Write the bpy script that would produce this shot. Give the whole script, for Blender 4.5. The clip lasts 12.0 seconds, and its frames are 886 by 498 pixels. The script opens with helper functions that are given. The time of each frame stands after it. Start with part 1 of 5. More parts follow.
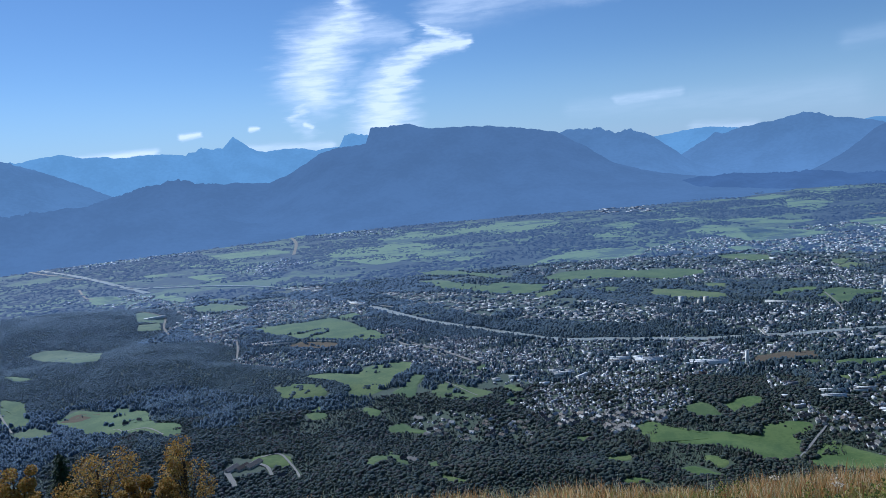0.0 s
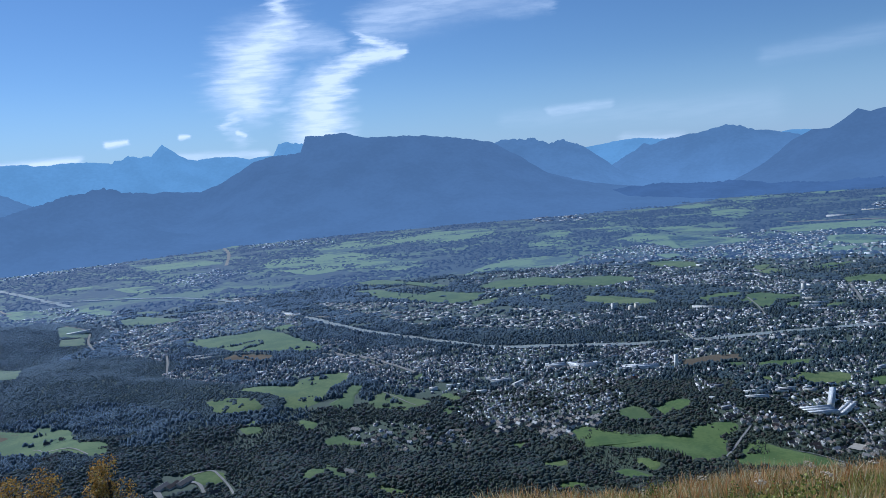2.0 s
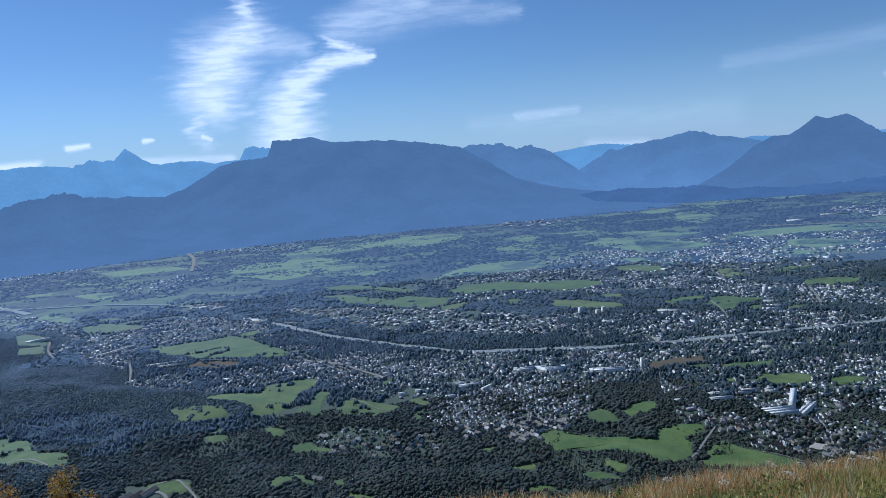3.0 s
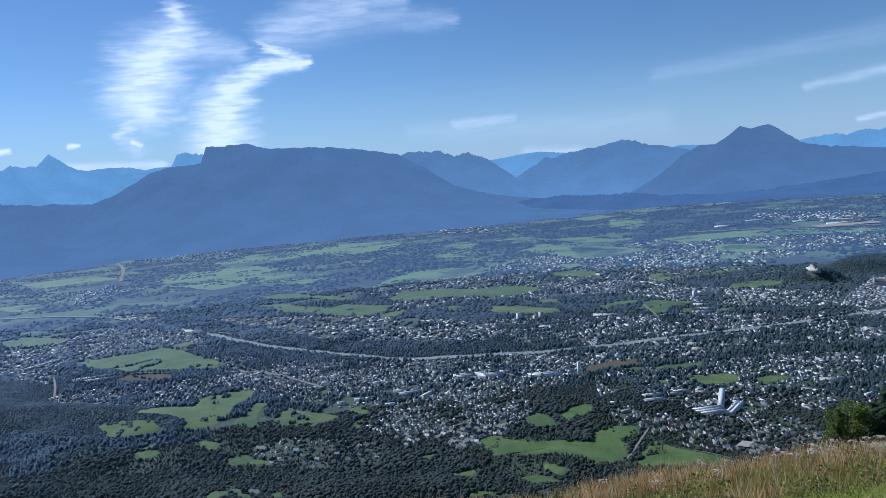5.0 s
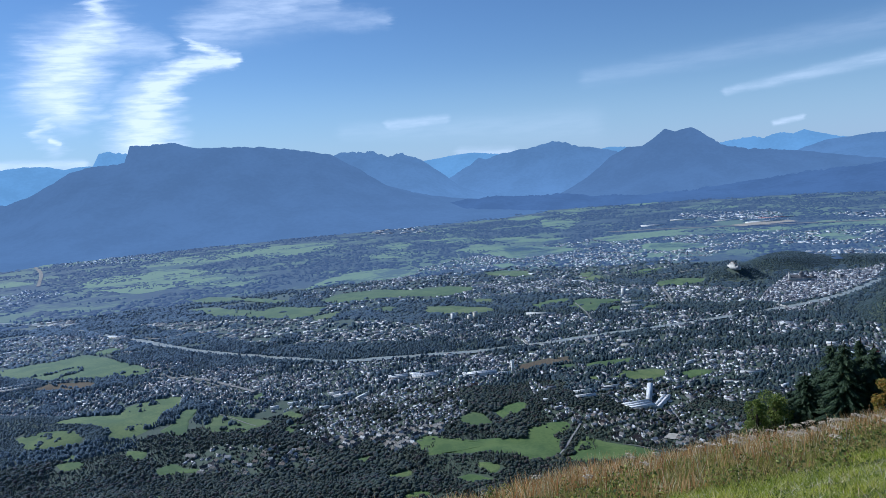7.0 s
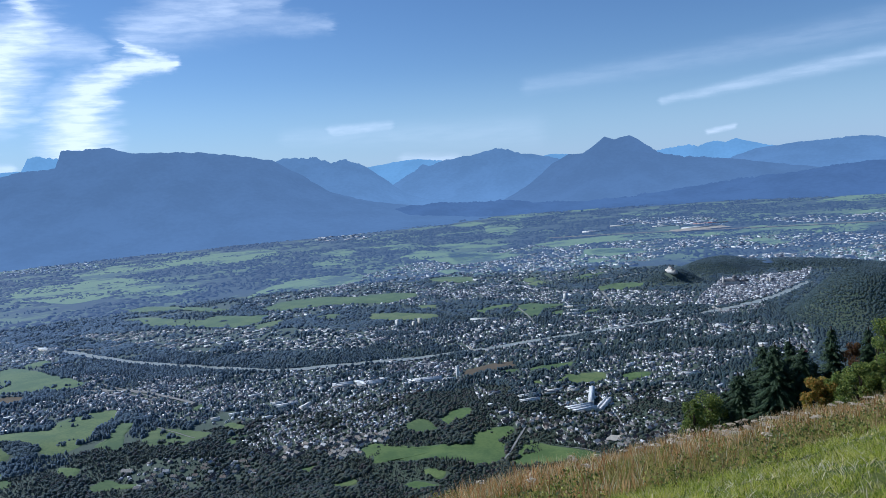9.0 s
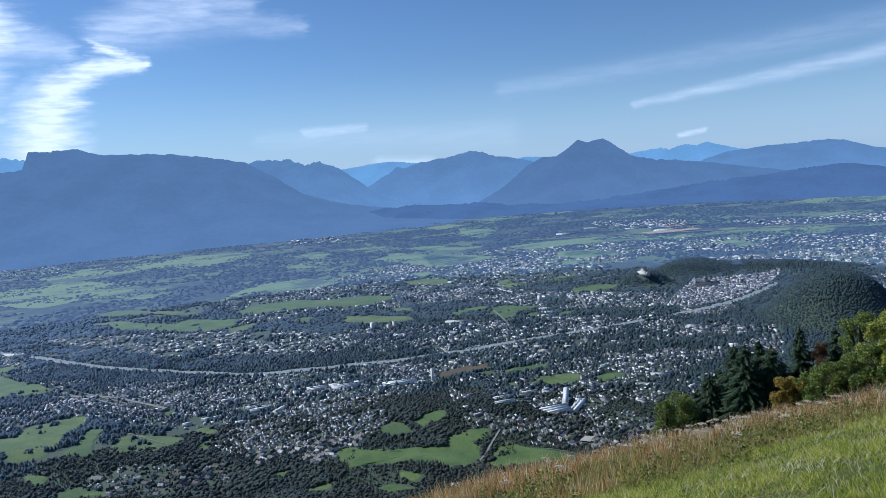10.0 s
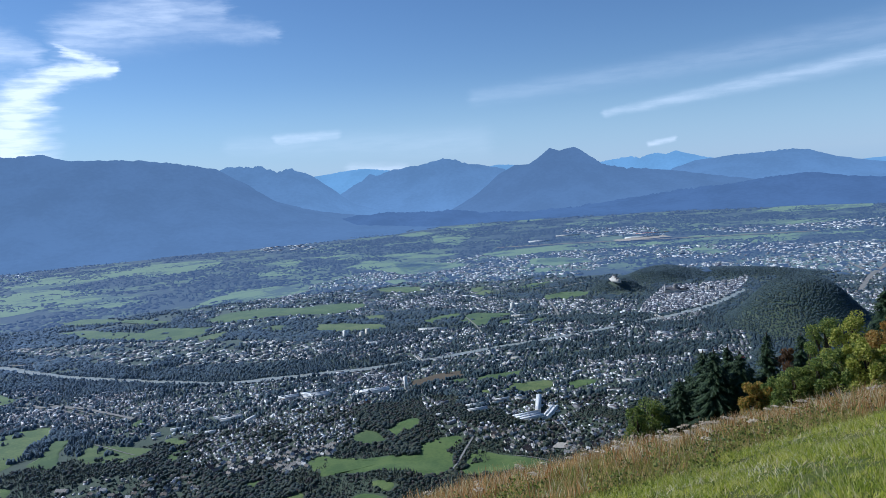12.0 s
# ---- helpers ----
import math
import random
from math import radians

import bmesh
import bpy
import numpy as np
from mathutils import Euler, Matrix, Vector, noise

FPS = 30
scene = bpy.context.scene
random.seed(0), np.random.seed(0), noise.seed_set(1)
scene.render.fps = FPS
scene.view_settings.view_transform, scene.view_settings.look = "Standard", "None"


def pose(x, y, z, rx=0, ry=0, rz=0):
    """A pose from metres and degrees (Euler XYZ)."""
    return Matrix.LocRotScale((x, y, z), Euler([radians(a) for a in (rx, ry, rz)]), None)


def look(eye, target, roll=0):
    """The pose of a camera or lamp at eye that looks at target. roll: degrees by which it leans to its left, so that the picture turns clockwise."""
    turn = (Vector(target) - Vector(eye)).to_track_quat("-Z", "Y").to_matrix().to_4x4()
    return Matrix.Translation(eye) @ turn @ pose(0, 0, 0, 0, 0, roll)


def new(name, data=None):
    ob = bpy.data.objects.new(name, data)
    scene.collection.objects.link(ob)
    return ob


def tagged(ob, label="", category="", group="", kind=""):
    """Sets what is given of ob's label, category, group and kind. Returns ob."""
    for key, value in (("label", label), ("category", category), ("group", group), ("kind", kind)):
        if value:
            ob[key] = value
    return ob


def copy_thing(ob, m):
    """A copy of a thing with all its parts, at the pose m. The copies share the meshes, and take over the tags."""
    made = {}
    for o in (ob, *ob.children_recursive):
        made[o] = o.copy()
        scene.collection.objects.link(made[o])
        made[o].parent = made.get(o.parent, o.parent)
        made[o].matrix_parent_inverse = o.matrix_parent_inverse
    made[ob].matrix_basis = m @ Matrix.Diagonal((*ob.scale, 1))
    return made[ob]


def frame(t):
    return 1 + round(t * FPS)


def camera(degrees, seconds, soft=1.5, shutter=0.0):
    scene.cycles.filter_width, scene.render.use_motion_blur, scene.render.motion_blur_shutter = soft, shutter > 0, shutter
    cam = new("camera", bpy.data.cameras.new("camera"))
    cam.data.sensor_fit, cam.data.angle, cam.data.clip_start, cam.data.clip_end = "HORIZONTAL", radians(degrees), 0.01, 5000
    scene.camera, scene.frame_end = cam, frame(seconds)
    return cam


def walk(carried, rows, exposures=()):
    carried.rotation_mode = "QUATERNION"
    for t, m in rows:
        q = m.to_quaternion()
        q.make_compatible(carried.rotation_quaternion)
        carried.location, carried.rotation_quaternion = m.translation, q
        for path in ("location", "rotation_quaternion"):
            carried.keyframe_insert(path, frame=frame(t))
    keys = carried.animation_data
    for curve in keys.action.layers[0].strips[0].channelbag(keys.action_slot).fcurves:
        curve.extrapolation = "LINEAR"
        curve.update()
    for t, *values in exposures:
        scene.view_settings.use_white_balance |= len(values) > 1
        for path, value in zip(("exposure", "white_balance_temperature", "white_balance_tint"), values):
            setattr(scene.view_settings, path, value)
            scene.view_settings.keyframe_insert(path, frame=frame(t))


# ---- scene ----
# A hillside meadow high above a broad valley with a town, a river and mountains.
# The hillside is at full size; the valley and the mountains stand at a quarter of
# their size and distance, so that they lie within the camera's five kilometres.

# ---- light and exposure ----
SKY, SUN, CLOUD = 0.075, 5.0, (13.2, 13.2, 13.3, 1)
EXPOSURES = ((0.0, -0.15, 4850.0, 10.0), (0.5, -0.21, 4820.0, 10.0), (3.0, -0.18, 4830.0, 10.0), (7.0, -0.05, 4940.0, 10.0), (12.0, 0.04, 5080.0, 10.0))
PLAIN = 1350.0
# emission colours that stand in for blue haze on mountains and far plain
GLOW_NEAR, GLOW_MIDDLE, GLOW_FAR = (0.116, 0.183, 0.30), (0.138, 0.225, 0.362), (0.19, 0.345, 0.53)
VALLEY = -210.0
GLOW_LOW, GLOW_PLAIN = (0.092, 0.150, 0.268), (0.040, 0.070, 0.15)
HORIZON = (5.4, 7.2, 8.8, 1)

# ---- camera ----
cam = camera(63.44, 12.0, soft=0.7)
EYE, ARM = 1.6, 0.45
PATH = [
    (0.0, 0.00, -7.05, -5.25), (0.5, -1.26, -6.99, -5.25), (1.0, -2.53, -6.93, -5.19), (1.5, -3.84, -6.84, -5.11),
    (2.0, -5.14, -6.76, -5.02), (2.5, -6.42, -6.68, -4.92), (3.0, -7.70, -6.59, -4.86), (5.0, -12.65, -6.42, -4.69),
    (5.5, -13.93, -6.54, -4.68), (6.0, -15.26, -6.69, -4.68), (6.5, -16.60, -6.79, -4.63), (7.0, -17.92, -6.79, -4.51),
    (9.0, -22.42, -6.62, -4.31), (9.5, -23.46, -6.61, -4.25), (10.0, -24.46, -6.57, -4.19), (10.5, -25.34, -6.45, -4.09),
    (11.0, -26.00, -6.33, -4.00), (11.5, -26.43, -6.22, -4.00), (12.0, -26.67, -6.13, -3.97),
]


def held(yaw, pitch, roll):
    """The pose of a camera held at arm's length by one who turns on the spot."""
    turn = pose(0, -ARM, EYE, 0, 0, yaw) @ pose(0, ARM, 0)
    return turn @ pose(0, 0, 0, 90 + pitch) @ pose(0, 0, 0, 0, 0, roll)


walk(cam, [(t, held(yaw, pitch, roll)) for t, yaw, pitch, roll in PATH], EXPOSURES)

# ---- sky and sun ----
SUN_BEARING, SUN_HEIGHT = -41.0, 40.0   # degrees clockwise from +Y, and above the horizon
world = bpy.data.worlds.new("sky")
scene.world = world
world.use_nodes = True
wn, wl = world.node_tree.nodes, world.node_tree.links
wn.clear()


def wnode(kind, **inputs):
    n = wn.new(kind)
    for key, value in inputs.items():
        slot = n.inputs[int(key[1:])] if key[0] == "i" and key[1:].isdigit() else n.inputs[key]
        if isinstance(value, bpy.types.NodeSocket):
            wl.new(value, slot)
        else:
            slot.default_value = value
    return n


def wmath(op, a, b=0.0, c=0.0):
    n = wnode("ShaderNodeMath", i0=a, i1=b, i2=c)
    n.operation = op
    return n.outputs[0]


def wsmooth(v, lo, hi, to0=0.0, to1=1.0):
    n = wn.new("ShaderNodeMapRange")
    n.interpolation_type = "SMOOTHSTEP"
    wl.new(v, n.inputs[0])
    for i, x in zip((1, 2, 3, 4), (lo, hi, to0, to1)):
        if isinstance(x, bpy.types.NodeSocket):
            wl.new(x, n.inputs[i])
        else:
            n.inputs[i].default_value = x
    return n.outputs[0]


sky = wn.new("ShaderNodeTexSky")
sky.sky_type = "NISHITA"
sky.sun_disc = False
sky.sun_elevation = radians(SUN_HEIGHT)
sky.sun_rotation = radians(SUN_BEARING)
sky.altitude = 1200.0
sky.air_density, sky.dust_density, sky.ozone_density = 1.0, 0.1, 2.4
coord = wn.new("ShaderNodeTexCoord")
split = wnode("ShaderNodeSeparateXYZ", i0=coord.outputs["Generated"])
bearing = wmath("DEGREES", wmath("ARCTAN2", split.outputs[0], split.outputs[1]))
height = wmath("DEGREES", wmath("ARCSINE", split.outputs[2]))
flat = wnode("ShaderNodeCombineXYZ", i0=bearing, i1=height)


def streaky(sx, sy, detail, shift=0.0):
    scaled = wnode("ShaderNodeVectorMath", i0=flat.outputs[0], i1=(sx, sy, 1.0))
    scaled.operation = "MULTIPLY"
    moved = wnode("ShaderNodeVectorMath", i0=scaled.outputs[0], i1=(shift, shift * 0.7, 0.0))
    n = wnode("ShaderNodeTexNoise", Vector=moved.outputs[0], Scale=1.0, Detail=detail, Roughness=0.6)
    return n.outputs[0]


warp_x = wmath("ADD", wmath("MULTIPLY", wmath("SUBTRACT", streaky(0.25, 0.9, 3.0), 0.5), 1.8), wmath("MULTIPLY", wmath("SUBTRACT", streaky(0.4, 2.3, 9.0, 13.0), 0.5), 3.0))
warp_y = wmath("MULTIPLY", wmath("SUBTRACT", streaky(0.5, 1.2, 6.0, 31.0), 0.5), 1.2)
cx, cy = wmath("ADD", bearing, warp_x), wmath("ADD", height, warp_y)


def stroke(a, b, wide_a, wide_b, thick):
    """The density of a band of cirrus from a to b (bearing, height), by its distance from that line."""
    (ax, ay), (bx, by) = a, b
    dx, dy = bx - ax, by - ay
    along = wmath("DIVIDE", wmath("ADD", wmath("MULTIPLY", wmath("SUBTRACT", cx, ax), dx), wmath("MULTIPLY", wmath("SUBTRACT", cy, ay), dy)), dx * dx + dy * dy)
    along = wmath("MINIMUM", wmath("MAXIMUM", along, 0.0), 1.0)
    ox = wmath("SUBTRACT", cx, wmath("MULTIPLY_ADD", along, dx, ax))
    oy = wmath("SUBTRACT", cy, wmath("MULTIPLY_ADD", along, dy, ay))
    far = wmath("SQRT", wmath("ADD", wmath("MULTIPLY", ox, ox), wmath("MULTIPLY", oy, oy)))
    wide = wmath("MULTIPLY_ADD", along, 1.6 * (wide_b - wide_a), 1.6 * wide_a)
    return wmath("MULTIPLY", wmath("POWER", wsmooth(far, wide, 0.0), 1.5), thick)


CIRRUS = [
    ((-5.9, 12.8), (-5.5, 10.9), 0.9, 1.3, 0.95), ((-5.5, 10.9), (-8.6, 9.0), 1.9, 2.3, 1.05), ((-8.0, 9.0), (-9.0, 7.0), 2.7, 2.6, 1.1), ((-9.0, 7.0), (-8.7, 5.9), 2.3, 1.8, 1.0),
    ((-8.8, 5.9), (-10.7, 4.2), 0.9, 0.5, 0.7), ((-10.7, 4.2), (-9.6, 3.2), 0.6, 0.8, 0.35), ((-5.2, 10.4), (-1.8, 9.9), 1.6, 0.9, 0.5), ((-8.0, 5.4), (-6.0, 5.2), 0.7, 0.4, 0.4),
    ((0.4, 10.2), (3.3, 8.9), 0.5, 0.5, 1.0), ((3.3, 8.9), (-0.2, 8.5), 0.45, 0.9, 1.15), ((-0.2, 8.5), (-2.2, 7.2), 0.9, 1.2, 1.2), ((-2.2, 7.2), (-3.5, 5.2), 1.4, 2.0, 1.25),
    ((-3.5, 5.2), (-3.6, 2.6), 2.3, 2.4, 1.2), ((-2.5, 8.2), (-6.0, 6.4), 0.9, 0.6, 0.3), ((1.0, 10.9), (7.1, 12.9), 1.6, 2.4, 0.5), ((5.0, 12.4), (14.8, 11.2), 1.7, 0.7, 0.3), ((7.0, 13.6), (11.0, 12.6), 1.6, 1.0, 0.35),
]
THIN = [
    ((30.0, 5.6), (59.0, 7.6), 0.7, 1.2, 0.14), ((40.0, 3.6), (61.0, 6.1), 0.35, 0.8, 0.34), ((14.5, 3.3), (19.0, 3.4), 0.5, 0.4, 0.4),
    ((11.0, 3.0), (30.0, 2.2), 0.8, 1.4, 0.12), ((-19.0, 3.4), (-17.6, 3.55), 0.26, 0.2, 1.3), ((-13.9, 3.6), (-13.3, 3.65), 0.2, 0.16, 1.3),
    ((-9.8, 3.65), (-9.3, 3.45), 0.26, 0.2, 1.3), ((43.1, 1.0), (44.9, 1.3), 0.22, 0.2, 0.5), ((-27.0, 2.3), (-21.0, 2.4), 0.3, 0.4, 1.0),
    ((-14.5, 2.0), (-8.0, 1.9), 0.5, 0.4, 0.7), ((20.0, 0.6), (24.0, 0.4), 0.6, 0.5, 0.4),
]
bands = 0.0
for band in CIRRUS:
    bands = wmath("MAXIMUM", bands, stroke(*band))
fibres = wsmooth(streaky(0.3, 1.9, 10.0, 7.0), 0.3, 0.66)
density = wmath("MULTIPLY", bands, wmath("MULTIPLY_ADD", fibres, 0.5, 0.5))
thin = 0.0
cx, cy = wmath("MULTIPLY_ADD", warp_x, 0.25, bearing), wmath("MULTIPLY_ADD", warp_y, 0.35, height)
for band in THIN:
    thin = wmath("MAXIMUM", thin, stroke(*band))
density = wmath("MAXIMUM", density, wmath("MULTIPLY", thin, wmath("MULTIPLY_ADD", fibres, 0.5, 0.5)))
cover = wnode("ShaderNodeMix", Factor=wmath("MINIMUM", density, 1.0))
cover.data_type = "RGBA"
wl.new(wmath("MINIMUM", density, 0.95), cover.inputs[0])
murk = wnode("ShaderNodeMix")
murk.data_type = "RGBA"
wl.new(wsmooth(height, 8.0, -0.5, 0.0, 0.66), murk.inputs[0])
wl.new(sky.outputs[0], murk.inputs[6])
murk.inputs[7].default_value = HORIZON
wl.new(murk.outputs[2], cover.inputs[6])
cover.inputs[7].default_value = CLOUD
back = wnode("ShaderNodeBackground", Color=cover.outputs[2], Strength=SKY)
wout = wn.new("ShaderNodeOutputWorld")
wl.new(back.outputs[0], wout.inputs[0])

lamp = bpy.data.lights.new("sun", "SUN")
lamp.energy, lamp.angle, lamp.color = SUN, radians(0.53), (1.0, 0.88, 0.69)
sun = new("sun", lamp)
b, h = radians(SUN_BEARING), radians(SUN_HEIGHT)
sun.matrix_world = look((400 * math.sin(b) * math.cos(h), 400 * math.cos(b) * math.cos(h), 400 * math.sin(h)), (0, 0, 0))

# ---- materials ----


def material(name, base=(0.5, 0.5, 0.5), rough=0.8, other=None, scale=1.0, detail=4.0, bump=0.0, island=0.0, gloss=0.3, sheen=0.0, sheen_tint=(1, 1, 1),
             spread=(0.35, 0.65), stretch=(1, 1, 1), metal=0.0, through_light=0.0, each=0.0, glow=None, colours=None, leafy_grain=0.0, air=None):
    """A surface of two colours mixed by noise of that scale (per metre), with islands or objects varied, grain and relief."""
    m = bpy.data.materials.new(name)
    m.use_nodes = True
    nodes, links = m.node_tree.nodes, m.node_tree.links
    b = nodes["Principled BSDF"]
    b.inputs["Roughness"].default_value = rough
    b.inputs["Metallic"].default_value = metal
    b.inputs["Specular IOR Level"].default_value = gloss
    b.inputs["Sheen Weight"].default_value = sheen
    b.inputs["Sheen Tint"].default_value = (*sheen_tint, 1)
    b.inputs["Sheen Roughness"].default_value = 0.85
    geo = nodes.new("ShaderNodeNewGeometry")
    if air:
        # haze painted in as blue sheen, stronger with distance and towards the sun's side
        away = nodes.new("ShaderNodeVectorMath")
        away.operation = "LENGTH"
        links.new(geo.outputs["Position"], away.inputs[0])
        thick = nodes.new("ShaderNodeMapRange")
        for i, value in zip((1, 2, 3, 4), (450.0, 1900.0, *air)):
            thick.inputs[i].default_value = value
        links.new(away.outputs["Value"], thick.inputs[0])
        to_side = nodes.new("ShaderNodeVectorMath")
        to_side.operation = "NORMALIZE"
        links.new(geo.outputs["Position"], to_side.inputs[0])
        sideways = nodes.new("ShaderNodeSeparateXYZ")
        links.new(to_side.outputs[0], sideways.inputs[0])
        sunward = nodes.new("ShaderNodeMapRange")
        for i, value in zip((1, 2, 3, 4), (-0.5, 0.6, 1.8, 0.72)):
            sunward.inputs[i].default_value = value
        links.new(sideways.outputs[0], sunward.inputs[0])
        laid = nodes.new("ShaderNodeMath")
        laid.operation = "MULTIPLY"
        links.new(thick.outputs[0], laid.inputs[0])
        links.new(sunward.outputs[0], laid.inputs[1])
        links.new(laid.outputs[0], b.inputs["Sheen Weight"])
    scaled = nodes.new("ShaderNodeMapping")
    scaled.inputs["Scale"].default_value = stretch
    links.new(geo.outputs["Position"], scaled.inputs["Vector"])
    large = nodes.new("ShaderNodeTexNoise")
    large.inputs["Scale"].default_value = scale
    large.inputs["Detail"].default_value = detail
    links.new(scaled.outputs[0], large.inputs["Vector"])
    fine = nodes.new("ShaderNodeTexNoise")
    fine.inputs["Scale"].default_value = scale * 9
    fine.inputs["Detail"].default_value = 3
    links.new(scaled.outputs[0], fine.inputs["Vector"])
    blend = nodes.new("ShaderNodeMath")
    blend.operation = "MULTIPLY_ADD"
    blend.inputs[1].default_value = 0.35
    links.new(fine.outputs[0], blend.inputs[0])
    part_of = nodes.new("ShaderNodeMath")
    part_of.operation = "MULTIPLY"
    part_of.inputs[1].default_value = 0.65
    links.new(large.outputs[0], part_of.inputs[0])
    links.new(part_of.outputs[0], blend.inputs[2])
    ramp = nodes.new("ShaderNodeMapRange")
    ramp.inputs[1].default_value, ramp.inputs[2].default_value = spread
    links.new(blend.outputs[0], ramp.inputs[0])
    mix = nodes.new("ShaderNodeMix")
    mix.data_type = "RGBA"
    links.new(ramp.outputs[0], mix.inputs[0])
    if colours:
        pick = nodes.new("ShaderNodeValToRGB")
        pick.color_ramp.interpolation = "CONSTANT" if island or each else "LINEAR"
        while len(pick.color_ramp.elements) < len(colours):
            pick.color_ramp.elements.new(0.5)
        for i, c in enumerate(colours):
            pick.color_ramp.elements[i].position = i / len(colours)
            pick.color_ramp.elements[i].color = (*c, 1)
        if each:
            info = nodes.new("ShaderNodeObjectInfo")
            links.new(info.outputs["Random"], pick.inputs[0])
        else:
            links.new(geo.outputs["Random Per Island"], pick.inputs[0])
        links.new(pick.outputs[0], mix.inputs[6])
        dim = nodes.new("ShaderNodeMix")
        dim.data_type, dim.blend_type = "RGBA", "MULTIPLY"
        dim.inputs[0].default_value = 1.0
        dim.inputs[7].default_value = (*(other or (0.7, 0.7, 0.7)), 1)
        links.new(pick.outputs[0], dim.inputs[6])
        links.new(dim.outputs[2], mix.inputs[7])
    else:
        mix.inputs[6].default_value = (*base, 1)
        mix.inputs[7].default_value = (*(other or [c * 0.7 for c in base]), 1)
    colour = mix.outputs[2]
    if island and not colours:
        vary = nodes.new("ShaderNodeHueSaturation")
        value = nodes.new("ShaderNodeMapRange")
        value.inputs[3].default_value, value.inputs[4].default_value = 1 - island, 1 + island
        links.new(geo.outputs["Random Per Island"], value.inputs[0])
        links.new(value.outputs[0], vary.inputs["Value"])
        links.new(colour, vary.inputs["Color"])
        colour = vary.outputs[0]
    if leafy_grain:
        grain = nodes.new("ShaderNodeTexNoise")
        grain.inputs["Scale"].default_value, grain.inputs["Detail"].default_value = 1.1, 2
        links.new(geo.outputs["Position"], grain.inputs["Vector"])
        light_dark = nodes.new("ShaderNodeMapRange")
        for i, value in zip((1, 2, 3, 4), (0.3, 0.7, 1 - leafy_grain, 1 + leafy_grain)):
            light_dark.inputs[i].default_value = value
        links.new(grain.outputs[0], light_dark.inputs[0])
        vary = nodes.new("ShaderNodeHueSaturation")
        links.new(light_dark.outputs[0], vary.inputs["Value"])
        links.new(colour, vary.inputs["Color"])
        colour = vary.outputs[0]
        relief = nodes.new("ShaderNodeBump")
        relief.inputs["Strength"].default_value, relief.inputs["Distance"].default_value = 0.8, 0.8
        links.new(grain.outputs[0], relief.inputs["Height"])
        links.new(relief.outputs[0], b.inputs["Normal"])
    links.new(colour, b.inputs["Base Color"])
    if bump:
        relief = nodes.new("ShaderNodeBump")
        relief.inputs["Strength"].default_value = bump
        relief.inputs["Distance"].default_value = 0.3 / scale
        links.new(blend.outputs[0], relief.inputs["Height"])
        links.new(relief.outputs[0], b.inputs["Normal"])
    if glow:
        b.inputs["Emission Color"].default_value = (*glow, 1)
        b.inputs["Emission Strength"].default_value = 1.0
    if through_light:
        out = nodes["Material Output"]
        leaf = nodes.new("ShaderNodeBsdfTranslucent")
        links.new(colour, leaf.inputs[0])
        both = nodes.new("ShaderNodeMixShader")
        both.inputs[0].default_value = through_light
        links.new(b.outputs[0], both.inputs[1])
        links.new(leaf.outputs[0], both.inputs[2])
        links.new(both.outputs[0], out.inputs[0])
    return m


# blue sheen tints that stand in for haze over the valley
HAZE_TINT, HAZE_TINT_DEEP = (0.48, 0.66, 1.0), (0.42, 0.61, 1.0)
M_GROUND = material("valley ground", (0.045, 0.07, 0.032), 0.9, (0.066, 0.08, 0.052), scale=0.12, air=(0.03, 0.26), sheen_tint=HAZE_TINT)
M_FOREST = material("tree crowns", rough=0.9, other=(1.35, 1.25, 1.1), scale=0.014, detail=9.0, island=1, gloss=0.1, leafy_grain=0.35, air=(0.12, 0.42), sheen_tint=HAZE_TINT, spread=(0.40, 0.60), through_light=0.25,
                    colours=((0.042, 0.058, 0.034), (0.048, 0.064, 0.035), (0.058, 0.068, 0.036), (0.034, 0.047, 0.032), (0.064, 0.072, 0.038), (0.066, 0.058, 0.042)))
# copy of the tree crowns with more blue haze put into its sheen
M_HAZY_TREES = material("hazier tree crowns", rough=0.9, other=(1.3, 1.25, 1.1), scale=0.014, detail=9.0, island=1, gloss=0.1, leafy_grain=0.45, air=(0.18, 0.46), sheen_tint=HAZE_TINT_DEEP, spread=(0.42, 0.58),
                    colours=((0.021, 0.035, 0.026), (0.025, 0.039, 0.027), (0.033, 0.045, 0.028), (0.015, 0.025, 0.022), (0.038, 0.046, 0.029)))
M_HILL = material("hill tree crowns", rough=0.9, other=(1.3, 1.25, 1.1), scale=0.03, detail=9.0, island=1, gloss=0.1, leafy_grain=0.35, air=(0.13, 0.40), sheen_tint=HAZE_TINT, spread=(0.42, 0.58),
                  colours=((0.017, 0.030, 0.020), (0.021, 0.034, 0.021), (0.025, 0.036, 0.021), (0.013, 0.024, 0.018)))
M_MEADOW = material("cut meadow", rough=0.9, other=(0.58, 0.7, 0.6), scale=0.045, detail=8.0, each=1, air=(0.02, 0.24), sheen_tint=HAZE_TINT, spread=(0.42, 0.58),
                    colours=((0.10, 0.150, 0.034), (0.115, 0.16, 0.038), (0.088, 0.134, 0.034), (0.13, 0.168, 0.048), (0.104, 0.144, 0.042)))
# far ground, crowns and meadows emit a faint blue: haze painted as glow
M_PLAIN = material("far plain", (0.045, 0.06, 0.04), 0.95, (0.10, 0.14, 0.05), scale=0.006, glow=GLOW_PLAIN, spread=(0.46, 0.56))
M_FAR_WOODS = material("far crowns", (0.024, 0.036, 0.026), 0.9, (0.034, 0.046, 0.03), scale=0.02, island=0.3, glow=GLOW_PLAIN)
